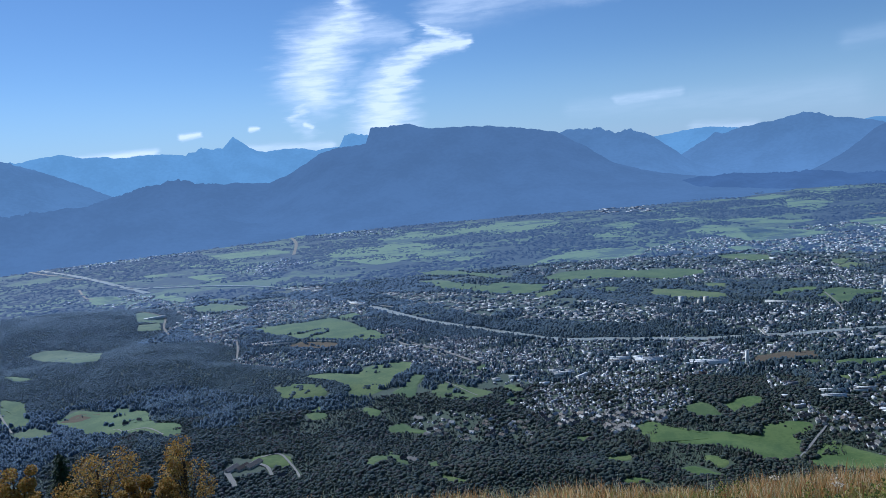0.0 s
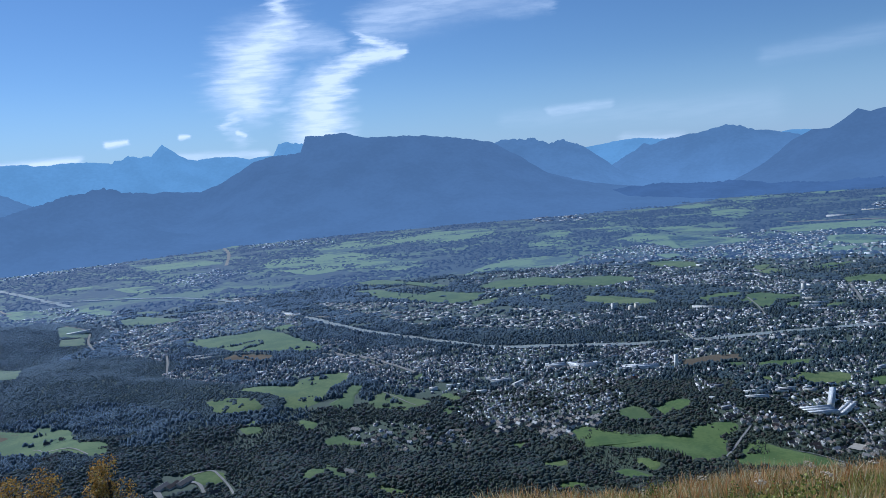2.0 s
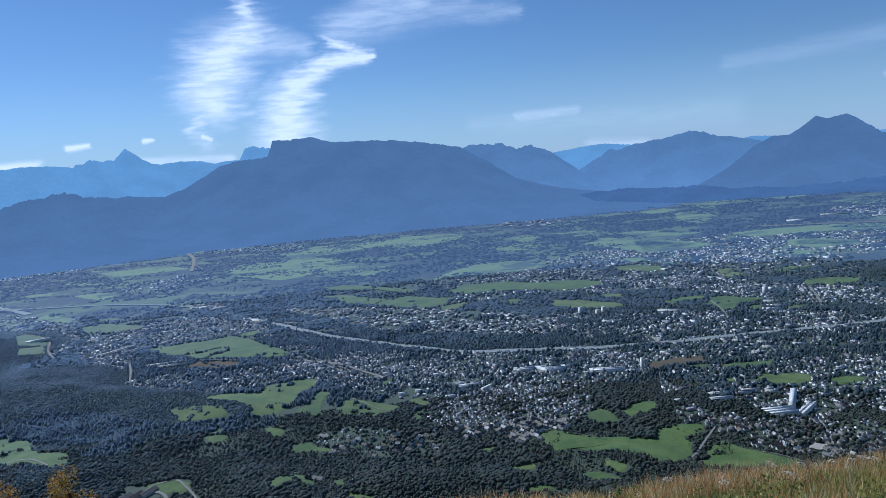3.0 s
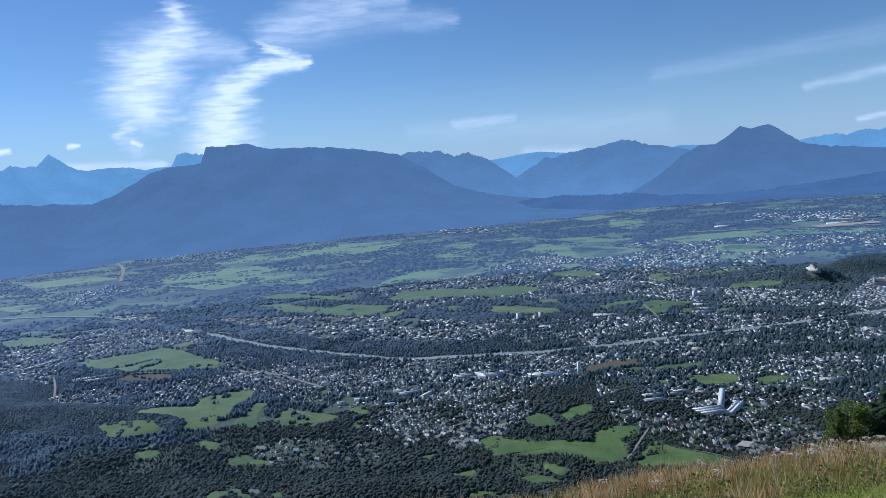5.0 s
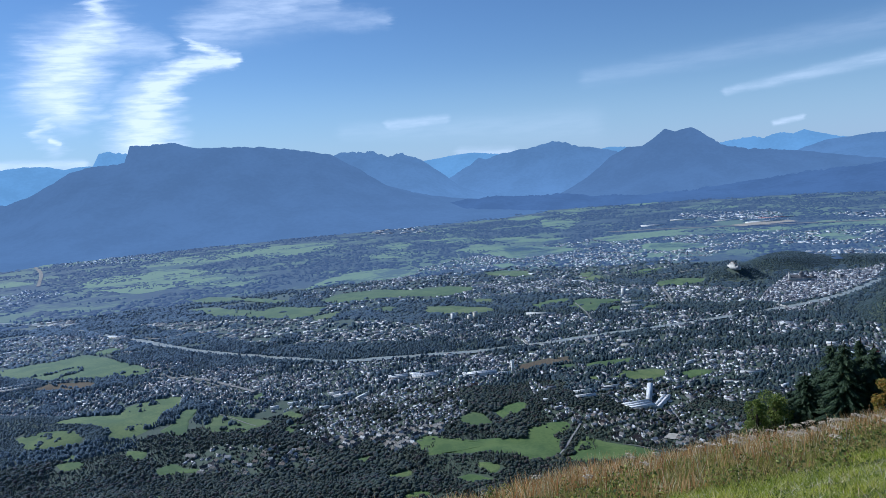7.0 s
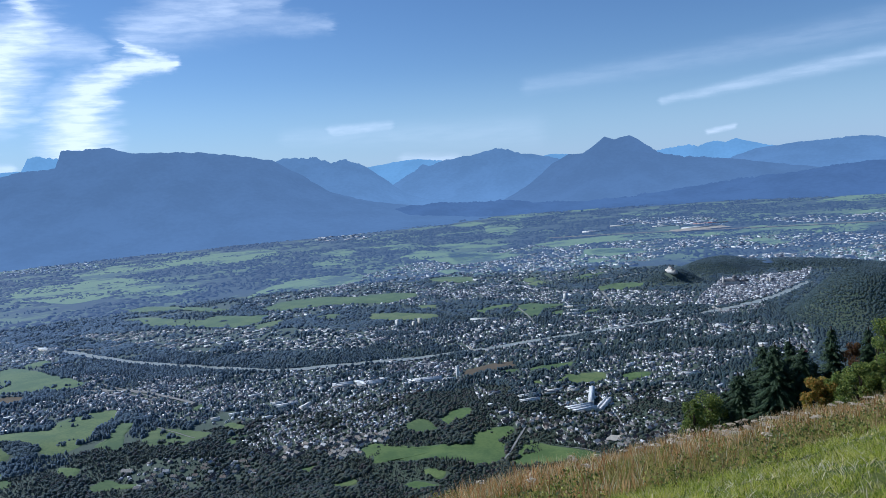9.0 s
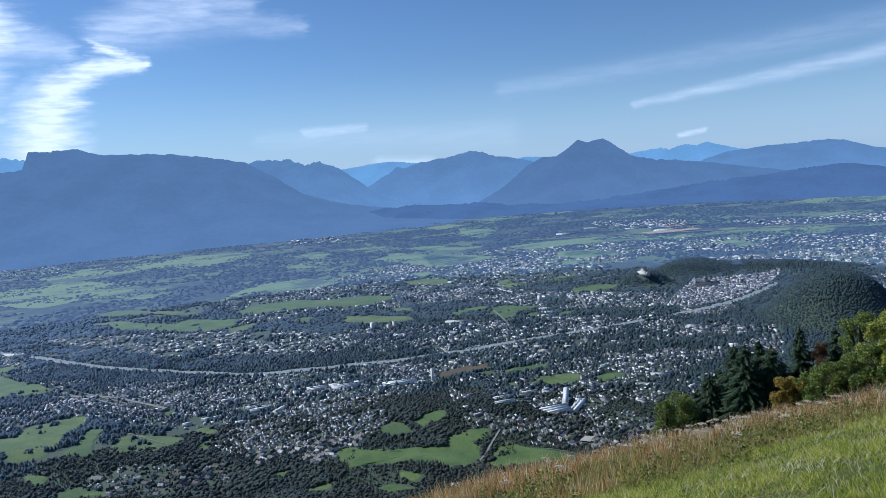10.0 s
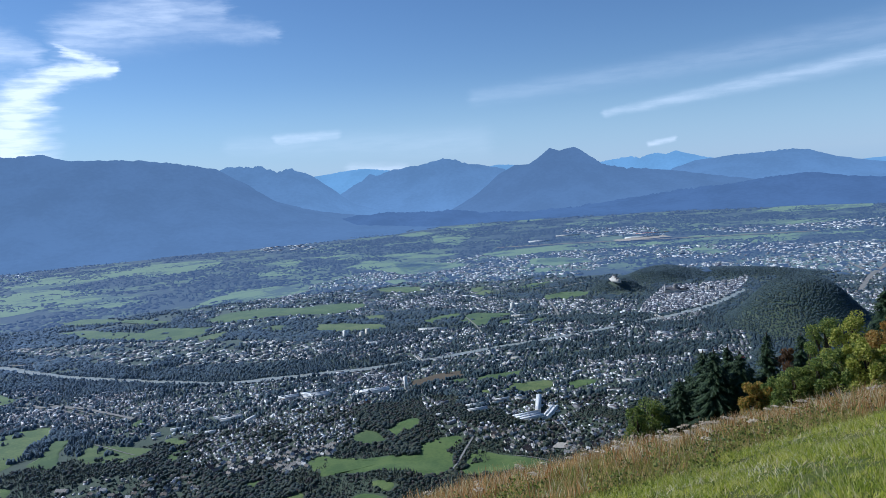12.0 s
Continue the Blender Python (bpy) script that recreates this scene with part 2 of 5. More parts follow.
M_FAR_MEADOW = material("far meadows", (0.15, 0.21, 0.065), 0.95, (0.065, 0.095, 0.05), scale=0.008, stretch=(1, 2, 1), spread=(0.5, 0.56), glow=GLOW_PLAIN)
M_PLOUGHED = material("bare field", (0.12, 0.10, 0.075), 0.95, (0.09, 0.075, 0.055), scale=0.05)
M_WATER = material("river water", (0.25, 0.28, 0.27), 0.3, (0.31, 0.33, 0.31), scale=0.05, gloss=0.5, bump=0.1)
M_ROAD = material("pale road", (0.24, 0.24, 0.235), 0.8, (0.18, 0.18, 0.18), scale=0.1)
M_GRAVEL = material("gravel", (0.40, 0.38, 0.34), 0.9, (0.30, 0.28, 0.25), scale=0.3)
M_WALL = material("rendered walls", rough=0.85, air=(0.0, 0.45), sheen_tint=HAZE_TINT, other=(0.85, 0.85, 0.85), scale=0.5, island=1,
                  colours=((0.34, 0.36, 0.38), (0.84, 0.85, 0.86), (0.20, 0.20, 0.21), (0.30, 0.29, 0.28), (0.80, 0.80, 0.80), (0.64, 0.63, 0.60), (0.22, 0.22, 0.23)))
M_ROOF = material("roofs", rough=0.45, air=(0.0, 0.45), sheen_tint=HAZE_TINT, other=(0.8, 0.8, 0.8), scale=0.6, island=1, gloss=0.5,
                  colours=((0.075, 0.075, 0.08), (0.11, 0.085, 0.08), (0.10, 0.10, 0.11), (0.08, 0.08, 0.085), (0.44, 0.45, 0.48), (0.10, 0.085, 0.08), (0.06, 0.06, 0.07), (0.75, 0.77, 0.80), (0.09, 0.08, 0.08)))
M_FAR_ROOF = material("pale far roofs", rough=0.4, air=(0.0, 0.45), sheen_tint=HAZE_TINT, other=(0.85, 0.85, 0.85), scale=0.6, island=1, gloss=0.5,
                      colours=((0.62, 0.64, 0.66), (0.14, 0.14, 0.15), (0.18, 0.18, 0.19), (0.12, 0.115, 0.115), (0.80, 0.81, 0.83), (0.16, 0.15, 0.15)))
M_WALL_ONE = material("house render", rough=0.85, other=(0.88, 0.88, 0.86), scale=0.8, each=1,
                      colours=((0.72, 0.72, 0.70), (0.80, 0.80, 0.79), (0.66, 0.63, 0.56), (0.74, 0.72, 0.67)))
M_ROOF_ONE = material("house tiles", rough=0.6, other=(0.7, 0.7, 0.7), scale=1.5, each=1, gloss=0.35,
                      colours=((0.07, 0.068, 0.07), (0.085, 0.07, 0.065), (0.09, 0.09, 0.095), (0.14, 0.14, 0.15), (0.06, 0.06, 0.065), (0.42, 0.43, 0.45), (0.10, 0.078, 0.07)))
M_SHED = material("shed roof", rough=0.45, other=(0.85, 0.85, 0.85), scale=0.2, island=1, gloss=0.5,
                  colours=((0.36, 0.37, 0.38), (0.22, 0.23, 0.24), (0.14, 0.14, 0.15), (0.60, 0.60, 0.60), (0.18, 0.18, 0.185), (0.26, 0.25, 0.25)))
M_PANE = material("dark window glass", (0.03, 0.035, 0.04), 0.1, gloss=0.6)
M_WHITE = material("white sheet roof", (0.72, 0.73, 0.74), 0.4, (0.6, 0.62, 0.64), scale=0.3, gloss=0.5)
M_RED = material("red sheet roof", (0.42, 0.09, 0.06), 0.6, (0.34, 0.08, 0.06), scale=0.3)
M_STONE = material("pale castle render", (0.56, 0.55, 0.52), 0.85, (0.46, 0.44, 0.41), scale=0.2)
M_TURF = material("hillside turf", (0.06, 0.085, 0.016), 0.95, (0.085, 0.088, 0.03), scale=0.6, bump=0.5, gloss=0.05)


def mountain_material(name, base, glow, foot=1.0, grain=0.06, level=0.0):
    """A far mountain whose blue haze is painted as a glow, broken by woods and rock, foot times as strong at the valley
    floor as at that level.
    """
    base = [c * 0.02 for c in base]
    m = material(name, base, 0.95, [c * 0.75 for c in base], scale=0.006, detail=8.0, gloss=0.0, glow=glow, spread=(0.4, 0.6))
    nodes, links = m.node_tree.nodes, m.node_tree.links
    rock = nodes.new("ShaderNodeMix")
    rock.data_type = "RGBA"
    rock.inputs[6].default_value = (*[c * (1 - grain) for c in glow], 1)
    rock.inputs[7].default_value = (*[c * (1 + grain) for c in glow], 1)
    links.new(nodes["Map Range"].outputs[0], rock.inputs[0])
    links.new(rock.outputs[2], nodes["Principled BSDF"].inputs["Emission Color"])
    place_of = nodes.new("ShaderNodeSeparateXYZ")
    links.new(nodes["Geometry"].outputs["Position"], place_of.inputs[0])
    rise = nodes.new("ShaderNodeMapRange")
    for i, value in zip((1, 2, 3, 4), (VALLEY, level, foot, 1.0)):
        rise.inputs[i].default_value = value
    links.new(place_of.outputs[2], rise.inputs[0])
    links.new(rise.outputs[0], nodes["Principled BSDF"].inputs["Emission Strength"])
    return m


# ---- mesh helpers ----


def mesh_of(name, verts, faces, mats, index=None, smooth=False):
    """A mesh from arrays: verts (n, 3), and faces, one array of rows of three or four corners."""
    verts, faces = np.asarray(verts, np.float32), np.asarray(faces, np.int32)
    me = bpy.data.meshes.new(name)
    n, k = faces.shape
    me.vertices.add(len(verts))
    me.vertices.foreach_set("co", verts.ravel())
    me.loops.add(n * k)
    me.loops.foreach_set("vertex_index", faces.ravel())
    me.polygons.add(n)
    me.polygons.foreach_set("loop_start", np.arange(0, n * k, k, dtype=np.int32))
    me.polygons.foreach_set("loop_total", np.full(n, k, np.int32))
    if index is not None:
        me.polygons.foreach_set("material_index", np.asarray(index, np.int32))
    for m in mats if isinstance(mats, (list, tuple)) else [mats]:
        me.materials.append(m)
    me.update(calc_edges=True)
    me.validate()
    if smooth:
        me.polygons.foreach_set("use_smooth", np.ones(n, bool))
    return me


def part(name, me, parent, label=""):
    """Links a mesh as one part under a thing or under a part."""
    ob = new(name, me)
    ob.parent = parent
    return tagged(ob, label)


def repeat(verts, faces, places, turns, scales):
    """Many copies of one small form in one set of arrays: turned about z, scaled by (n, 3), set at places (n, 3)."""
    verts, faces = np.asarray(verts, float), np.asarray(faces, int)
    c, s = np.cos(turns)[:, None], np.sin(turns)[:, None]
    v = verts[None] * scales[:, None, :]
    out = np.stack([v[..., 0] * c - v[..., 1] * s, v[..., 0] * s + v[..., 1] * c, v[..., 2]], -1) + places[:, None, :]
    f = faces[None] + (np.arange(len(places)) * len(verts))[:, None, None]
    return out.reshape(-1, 3), f.reshape(-1, faces.shape[1])


def lattice(seed, x, y):
    """Smooth value noise between -1 and 1 on a unit lattice."""
    xi, yi = np.floor(x).astype(int), np.floor(y).astype(int)
    fx, fy = x - xi, y - yi
    fx, fy = fx * fx * (3 - 2 * fx), fy * fy * (3 - 2 * fy)

    def at(i, j):
        h = (i * 374761393 + j * 668265263 + seed * 2147483647) & 0x7FFFFFFF
        h = ((h ^ (h >> 13)) * 1274126177) & 0x7FFFFFFF
        return ((h ^ (h >> 16)) & 0xFFFF) / 32767.5 - 1

    return (at(xi, yi) * (1 - fx) + at(xi + 1, yi) * fx) * (1 - fy) + (at(xi, yi + 1) * (1 - fx) + at(xi + 1, yi + 1) * fx) * fy


def fractal(seed, x, y, octaves=5, gain=0.5):
    total, size = 0, 1.0
    for k in range(octaves):
        total = total + size * lattice(seed + k, x * 2 ** k, y * 2 ** k)
        size *= gain
    return total


def ease(v, lo, hi):
    v = np.clip((v - lo) / (hi - lo), 0, 1)
    return v * v * (3 - 2 * v)


def polar(bearing, distance):
    return distance * math.sin(radians(bearing)), distance * math.cos(radians(bearing))


# ---- the lie of the land ----
HILLS = [  # x, y, height, half length, half width, heading of the long axis
    (766, 572, 55, 62, 76, -52), (985, 880, 13, 150, 36, -48), (880, 930, 19, 56, 40, -44), (764, 902, 20, 36, 30, -40), 
    (-420, 800, 14, 150, 110, 20), (-230, 545, 9, 90, 30, -60), (-640, 1060, 26, 190, 150, 0), (-60, 470, 9, 70, 30, -60), (-200, 720, 8, 130, 40, -30), (60, 450, 7, 60, 26, -20),
]


def land(x, y):
    """The height of the ground: a steep meadow under the viewer, a wooded flank below it, then the valley floor."""
    x, y = np.asarray(x, float), np.asarray(y, float)
    brow = 32 + 1.2 * lattice(3, x * 0.06, y * 0)
    slope = -0.022 * x - 0.0006 * np.maximum(x, 0) ** 2 - 0.466 * np.minimum(y, brow) - 0.62 * np.maximum(y - brow, 0)
    slope = slope + 0.22 * fractal(11, x * 0.12, y * 0.12, 3) * ease(np.hypot(x, y), 2, 14)
    floor = VALLEY + 0 * x
    for hx, hy, up, long, wide, heading in HILLS:
        c, s = math.cos(radians(heading)), math.sin(radians(heading))
        u, v = ((x - hx) * c + (y - hy) * s) / long, (-(x - hx) * s + (y - hy) * c) / wide
        floor = floor + up * np.exp(-(u * u + v * v) ** 1.6)
    rough = ease(np.hypot(x, y), 380, 460) * (1 - ease(np.hypot(x, y), 800, 1200))
    floor = floor + (1.5 + 2.2 * (1 - ease(np.hypot(x, y), 560, 760))) * rough * fractal(5, x / 90, y / 90, 3)
    return np.maximum(slope, floor)


def ground_sheet():
    """One sheet from the viewer's feet to the far plain: fine and square near by, in rings beyond."""
    rings = np.concatenate([np.concatenate([[0.01], np.linspace(0.5, 60, 100)]), np.geomspace(61, 480, 50)[1:], np.geomspace(484, 1500, 100), np.geomspace(1520, 4900, 40)])
    bearings = np.radians(np.concatenate([np.linspace(-40, 68, 200), np.linspace(70, 318, 60)]))
    r, a = np.meshgrid(rings, bearings, indexing="ij")
    x, y = r * np.sin(a), r * np.cos(a)
    z = land(x, y)
    n, k = r.shape
    i, j = np.meshgrid(np.arange(n - 1), np.arange(k), indexing="ij")
    jj = (j + 1) % k
    faces = np.stack([i * k + j, (i + 1) * k + j, (i + 1) * k + jj, i * k + jj], -1).reshape(-1, 4)[:, ::-1]
    out = r[:-1].ravel()
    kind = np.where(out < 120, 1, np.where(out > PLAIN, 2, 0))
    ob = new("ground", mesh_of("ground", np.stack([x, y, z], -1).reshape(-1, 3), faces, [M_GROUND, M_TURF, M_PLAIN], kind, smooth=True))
    return tagged(ob, "valley floor and steep grassy hillside in one sheet", "ground", kind="structure")


ground_sheet()

# ---- mountains ----


def mountain(name, label, ridge, foot, crest, mat, rough=1.0, seed=0, back=250, base=VALLEY):
    """A range: its crest at the given bearings and heights (degrees), its flank falling towards the viewer in spurs."""
    knots = np.array(ridge)
    a = np.linspace(knots[0, 0], knots[-1, 0], int(max(90, min(700, (knots[-1, 0] - knots[0, 0]) * 18))))
    e = np.interp(a, knots[:, 0], knots[:, 1]) + rough * (0.05 * fractal(seed, a * 1.1, a * 0, 4, 0.6) + (0.09 * np.abs(lattice(seed + 1, a * 4.3, a * 0)) + 0.05 * fractal(seed + 2, a * 2.9, a * 0, 3, 0.7)) * np.clip(0.6 + 0.9 * lattice(seed + 4, a * 0.5, a * 0), 0.1, 1.5))
    top = EYE + crest * np.tan(np.radians(e))
    v = np.concatenate([np.linspace(0, 1, 26), np.linspace(1.1, 2, 6)])
    A, V = np.meshgrid(a, v, indexing="ij")
    wide = max(3, len(a) // 5)
    soft = np.convolve(np.pad(top, wide, mode="edge"), np.hanning(2 * wide + 1) / np.hanning(2 * wide + 1).sum(), mode="valid")
    T = soft[:, None] + (top - soft)[:, None] * np.clip(V, 0, 1) ** 12
    up = np.where(V <= 1, V ** 1.25, np.maximum(0, 1 - (V - 1)) ** 1.2)
    spurs = fractal(seed + 7, A * 0.11 + V * 0.9, V * 2.2 - A * 0.08, 4, 0.5)
    d = np.where(V <= 1, foot + (crest - foot) * V, crest + (V - 1) * back)
    lift = np.maximum(T - base, 0)
    z = base - 4 + (lift + 4) * np.clip(up + 0.015 * spurs * np.minimum(1, 4 * V) * np.clip(1 - V, 0, 1), -0.02, 1.02)
    d = d + 60 * fractal(seed + 3, A * 0.5, V, 3) * np.clip(1 - np.abs(V - 0.5) * 2, 0, 1)
    x, y = d * np.sin(np.radians(A)), d * np.cos(np.radians(A))
    n, k = A.shape
    i, j = np.meshgrid(np.arange(n - 1), np.arange(k - 1), indexing="ij")
    faces = np.stack([i * k + j, (i + 1) * k + j, (i + 1) * k + j + 1, i * k + j + 1], -1).reshape(-1, 4)
    ob = new(name, mesh_of(name, np.stack([x, y, z], -1).reshape(-1, 3), faces, mat, smooth=True))
    return tagged(ob, label, "mountain", kind="structure")


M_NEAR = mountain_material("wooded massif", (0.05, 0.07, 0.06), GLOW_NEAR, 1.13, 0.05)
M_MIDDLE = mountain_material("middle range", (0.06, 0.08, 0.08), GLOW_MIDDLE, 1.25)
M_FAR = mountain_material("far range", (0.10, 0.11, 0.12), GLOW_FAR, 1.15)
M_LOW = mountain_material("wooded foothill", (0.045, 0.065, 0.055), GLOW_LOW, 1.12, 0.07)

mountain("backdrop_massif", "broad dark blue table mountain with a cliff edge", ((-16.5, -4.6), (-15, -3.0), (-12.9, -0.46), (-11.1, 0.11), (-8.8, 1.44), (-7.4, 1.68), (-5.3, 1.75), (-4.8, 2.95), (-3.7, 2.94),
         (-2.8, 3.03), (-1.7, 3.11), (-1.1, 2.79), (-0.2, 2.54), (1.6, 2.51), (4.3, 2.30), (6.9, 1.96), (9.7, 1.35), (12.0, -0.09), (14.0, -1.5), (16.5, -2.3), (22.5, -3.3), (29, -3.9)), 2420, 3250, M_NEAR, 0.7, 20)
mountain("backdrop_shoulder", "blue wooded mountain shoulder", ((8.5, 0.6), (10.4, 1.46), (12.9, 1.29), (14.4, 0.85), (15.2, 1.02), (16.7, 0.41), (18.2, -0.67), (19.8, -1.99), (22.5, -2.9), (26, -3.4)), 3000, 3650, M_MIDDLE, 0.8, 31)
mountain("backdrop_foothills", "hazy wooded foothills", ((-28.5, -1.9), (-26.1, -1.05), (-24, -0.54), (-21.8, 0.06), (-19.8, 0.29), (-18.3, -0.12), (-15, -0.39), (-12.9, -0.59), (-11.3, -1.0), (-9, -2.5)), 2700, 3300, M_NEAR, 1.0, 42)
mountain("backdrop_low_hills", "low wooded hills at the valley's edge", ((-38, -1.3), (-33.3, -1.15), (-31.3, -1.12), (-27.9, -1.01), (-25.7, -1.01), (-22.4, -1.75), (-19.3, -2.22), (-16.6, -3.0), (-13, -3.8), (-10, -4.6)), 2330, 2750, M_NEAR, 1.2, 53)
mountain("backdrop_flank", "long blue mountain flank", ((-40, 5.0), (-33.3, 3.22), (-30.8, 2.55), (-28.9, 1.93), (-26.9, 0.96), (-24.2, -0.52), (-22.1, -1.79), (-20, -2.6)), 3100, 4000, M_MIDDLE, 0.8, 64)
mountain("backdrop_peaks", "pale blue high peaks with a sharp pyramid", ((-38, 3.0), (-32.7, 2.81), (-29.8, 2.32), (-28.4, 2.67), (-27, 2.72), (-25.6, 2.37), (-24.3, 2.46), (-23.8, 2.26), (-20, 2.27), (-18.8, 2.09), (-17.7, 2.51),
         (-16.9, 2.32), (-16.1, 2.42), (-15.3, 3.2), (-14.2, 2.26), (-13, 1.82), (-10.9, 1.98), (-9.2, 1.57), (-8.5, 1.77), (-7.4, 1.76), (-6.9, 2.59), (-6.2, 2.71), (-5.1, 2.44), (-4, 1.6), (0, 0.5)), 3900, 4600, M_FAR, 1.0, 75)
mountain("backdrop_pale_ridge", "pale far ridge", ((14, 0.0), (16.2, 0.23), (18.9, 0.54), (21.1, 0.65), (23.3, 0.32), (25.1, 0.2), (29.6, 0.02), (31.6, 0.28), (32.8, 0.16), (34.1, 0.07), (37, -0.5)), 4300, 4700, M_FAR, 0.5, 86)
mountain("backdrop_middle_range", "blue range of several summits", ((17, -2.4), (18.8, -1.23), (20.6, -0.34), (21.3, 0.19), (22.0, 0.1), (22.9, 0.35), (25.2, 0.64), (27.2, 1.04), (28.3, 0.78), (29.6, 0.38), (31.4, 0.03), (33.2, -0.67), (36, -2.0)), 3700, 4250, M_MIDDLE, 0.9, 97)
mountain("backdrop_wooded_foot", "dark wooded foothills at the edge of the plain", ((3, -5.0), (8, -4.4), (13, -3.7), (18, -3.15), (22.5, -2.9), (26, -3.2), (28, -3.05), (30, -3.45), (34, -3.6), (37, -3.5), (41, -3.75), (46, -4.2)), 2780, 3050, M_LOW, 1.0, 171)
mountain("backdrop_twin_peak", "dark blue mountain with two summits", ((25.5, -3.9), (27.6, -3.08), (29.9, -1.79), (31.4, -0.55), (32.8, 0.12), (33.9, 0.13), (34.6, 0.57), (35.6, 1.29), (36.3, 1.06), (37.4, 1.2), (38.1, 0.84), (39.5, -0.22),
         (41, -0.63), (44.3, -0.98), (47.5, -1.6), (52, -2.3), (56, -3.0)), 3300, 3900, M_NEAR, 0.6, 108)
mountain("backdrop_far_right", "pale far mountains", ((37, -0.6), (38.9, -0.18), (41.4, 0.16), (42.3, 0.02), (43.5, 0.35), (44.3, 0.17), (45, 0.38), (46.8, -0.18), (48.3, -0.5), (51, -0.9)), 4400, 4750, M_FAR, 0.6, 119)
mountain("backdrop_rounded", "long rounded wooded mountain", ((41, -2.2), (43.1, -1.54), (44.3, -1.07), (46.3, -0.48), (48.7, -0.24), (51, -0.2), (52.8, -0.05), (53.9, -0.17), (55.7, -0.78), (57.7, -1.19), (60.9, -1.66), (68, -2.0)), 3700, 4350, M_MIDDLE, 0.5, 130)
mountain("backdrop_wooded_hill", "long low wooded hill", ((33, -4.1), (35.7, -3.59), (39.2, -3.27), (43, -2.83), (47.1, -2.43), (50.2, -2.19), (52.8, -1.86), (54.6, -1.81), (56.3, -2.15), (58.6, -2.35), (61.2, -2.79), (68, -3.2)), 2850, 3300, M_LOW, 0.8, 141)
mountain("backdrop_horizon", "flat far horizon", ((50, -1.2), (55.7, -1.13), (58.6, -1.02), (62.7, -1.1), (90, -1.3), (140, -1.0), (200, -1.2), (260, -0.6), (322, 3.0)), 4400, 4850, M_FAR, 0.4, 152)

# ---- what covers the valley floor ----
MEADOWS, TOWNS, LINES, GROVES = [], [], [], []


def inside(x, y, corners):
    hit = np.zeros(np.shape(x), bool)
    for (ax, ay), (bx, by) in zip(corners, corners[1:] + corners[:1]):
        if ay != by:
            hit ^= ((ay > y) != (by > y)) & (x < (bx - ax) * (y - ay) / (by - ay) + ax)
    return hit


def near_line(x, y, points, width):
    best = np.full(np.shape(x), 1e9)
    for (ax, ay), (bx, by) in zip(points, points[1:]):
        dx, dy = bx - ax, by - ay
        u = np.clip(((x - ax) * dx + (y - ay) * dy) / (dx * dx + dy * dy), 0, 1)
        best = np.minimum(best, np.hypot(x - ax - u * dx, y - ay - u * dy))
    return best < width


def wavy(corners, step):
    """The corners' outline in short steps, rounded and unsteady, as hedges grow."""
    out = []
    for (ax, ay), (bx, by) in zip(corners, corners[1:] + corners[:1]):
        n = max(2, int(math.hypot(bx - ax, by - ay) / step))
        out += [(ax + (bx - ax) * i / n, ay + (by - ay) * i / n) for i in range(n)]
    p = np.array(out)
    p = (np.roll(p, 1, 0) + 2 * p + np.roll(p, -1, 0)) / 4
    p[:, 0] += step * 0.35 * lattice(17, p[:, 0] / step * 0.8, p[:, 1] / step * 0.8)
    p[:, 1] += step * 0.35 * lattice(29, p[:, 0] / step * 0.8, p[:, 1] / step * 0.8)
    return p


def meadow(*corners, bare=False):
    """A mown field, laid on the ground."""
    corners = list(corners)
    MEADOWS.append(corners)
    size = math.sqrt(abs(sum(a[0] * b[1] - a[1] * b[0] for a, b in zip(corners, corners[1:] + corners[:1]))) / 2)
    edge = wavy(corners, max(4.0, size / 12))
    middle = edge.mean(0)
    rings = [middle + (edge - middle) * k for k in (1.0, 0.8, 0.6, 0.4, 0.2)]
    p = np.concatenate([*rings, middle[None]])
    far = np.hypot(p[:, 0], p[:, 1])
    z = land(p[:, 0], p[:, 1]) + 0.25 + far * 0.0004
    n = len(edge)
    z[:n] -= 0.4
    faces = [(k * n + i, k * n + (i + 1) % n, (k + 1) * n + (i + 1) % n, (k + 1) * n + i) for k in range(4) for i in range(n)]
    caps = [(4 * n + i, 4 * n + (i + 1) % n, 5 * n, 5 * n) for i in range(n)]
    me = bpy.data.meshes.new("field")
    me.from_pydata(np.column_stack([p, z]).tolist(), [], faces + [c[:3] for c in caps])
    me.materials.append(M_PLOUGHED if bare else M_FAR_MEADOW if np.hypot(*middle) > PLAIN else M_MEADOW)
    me.polygons.foreach_set("use_smooth", np.ones(len(me.polygons), bool))
    tagged(new("field", me), "bare ploughed field between houses" if bare else "green mown meadow between woods and houses", "field", "fields of the valley", "structure")


def clearing(*corners):
    """Ground that no tree covers."""
    MEADOWS.append(list(corners))


def grove(*corners):
    """A stand of trees in the open fields."""
    GROVES.append(list(corners))


def town(kind, density, *corners):
    TOWNS.append((kind, density, list(corners)))


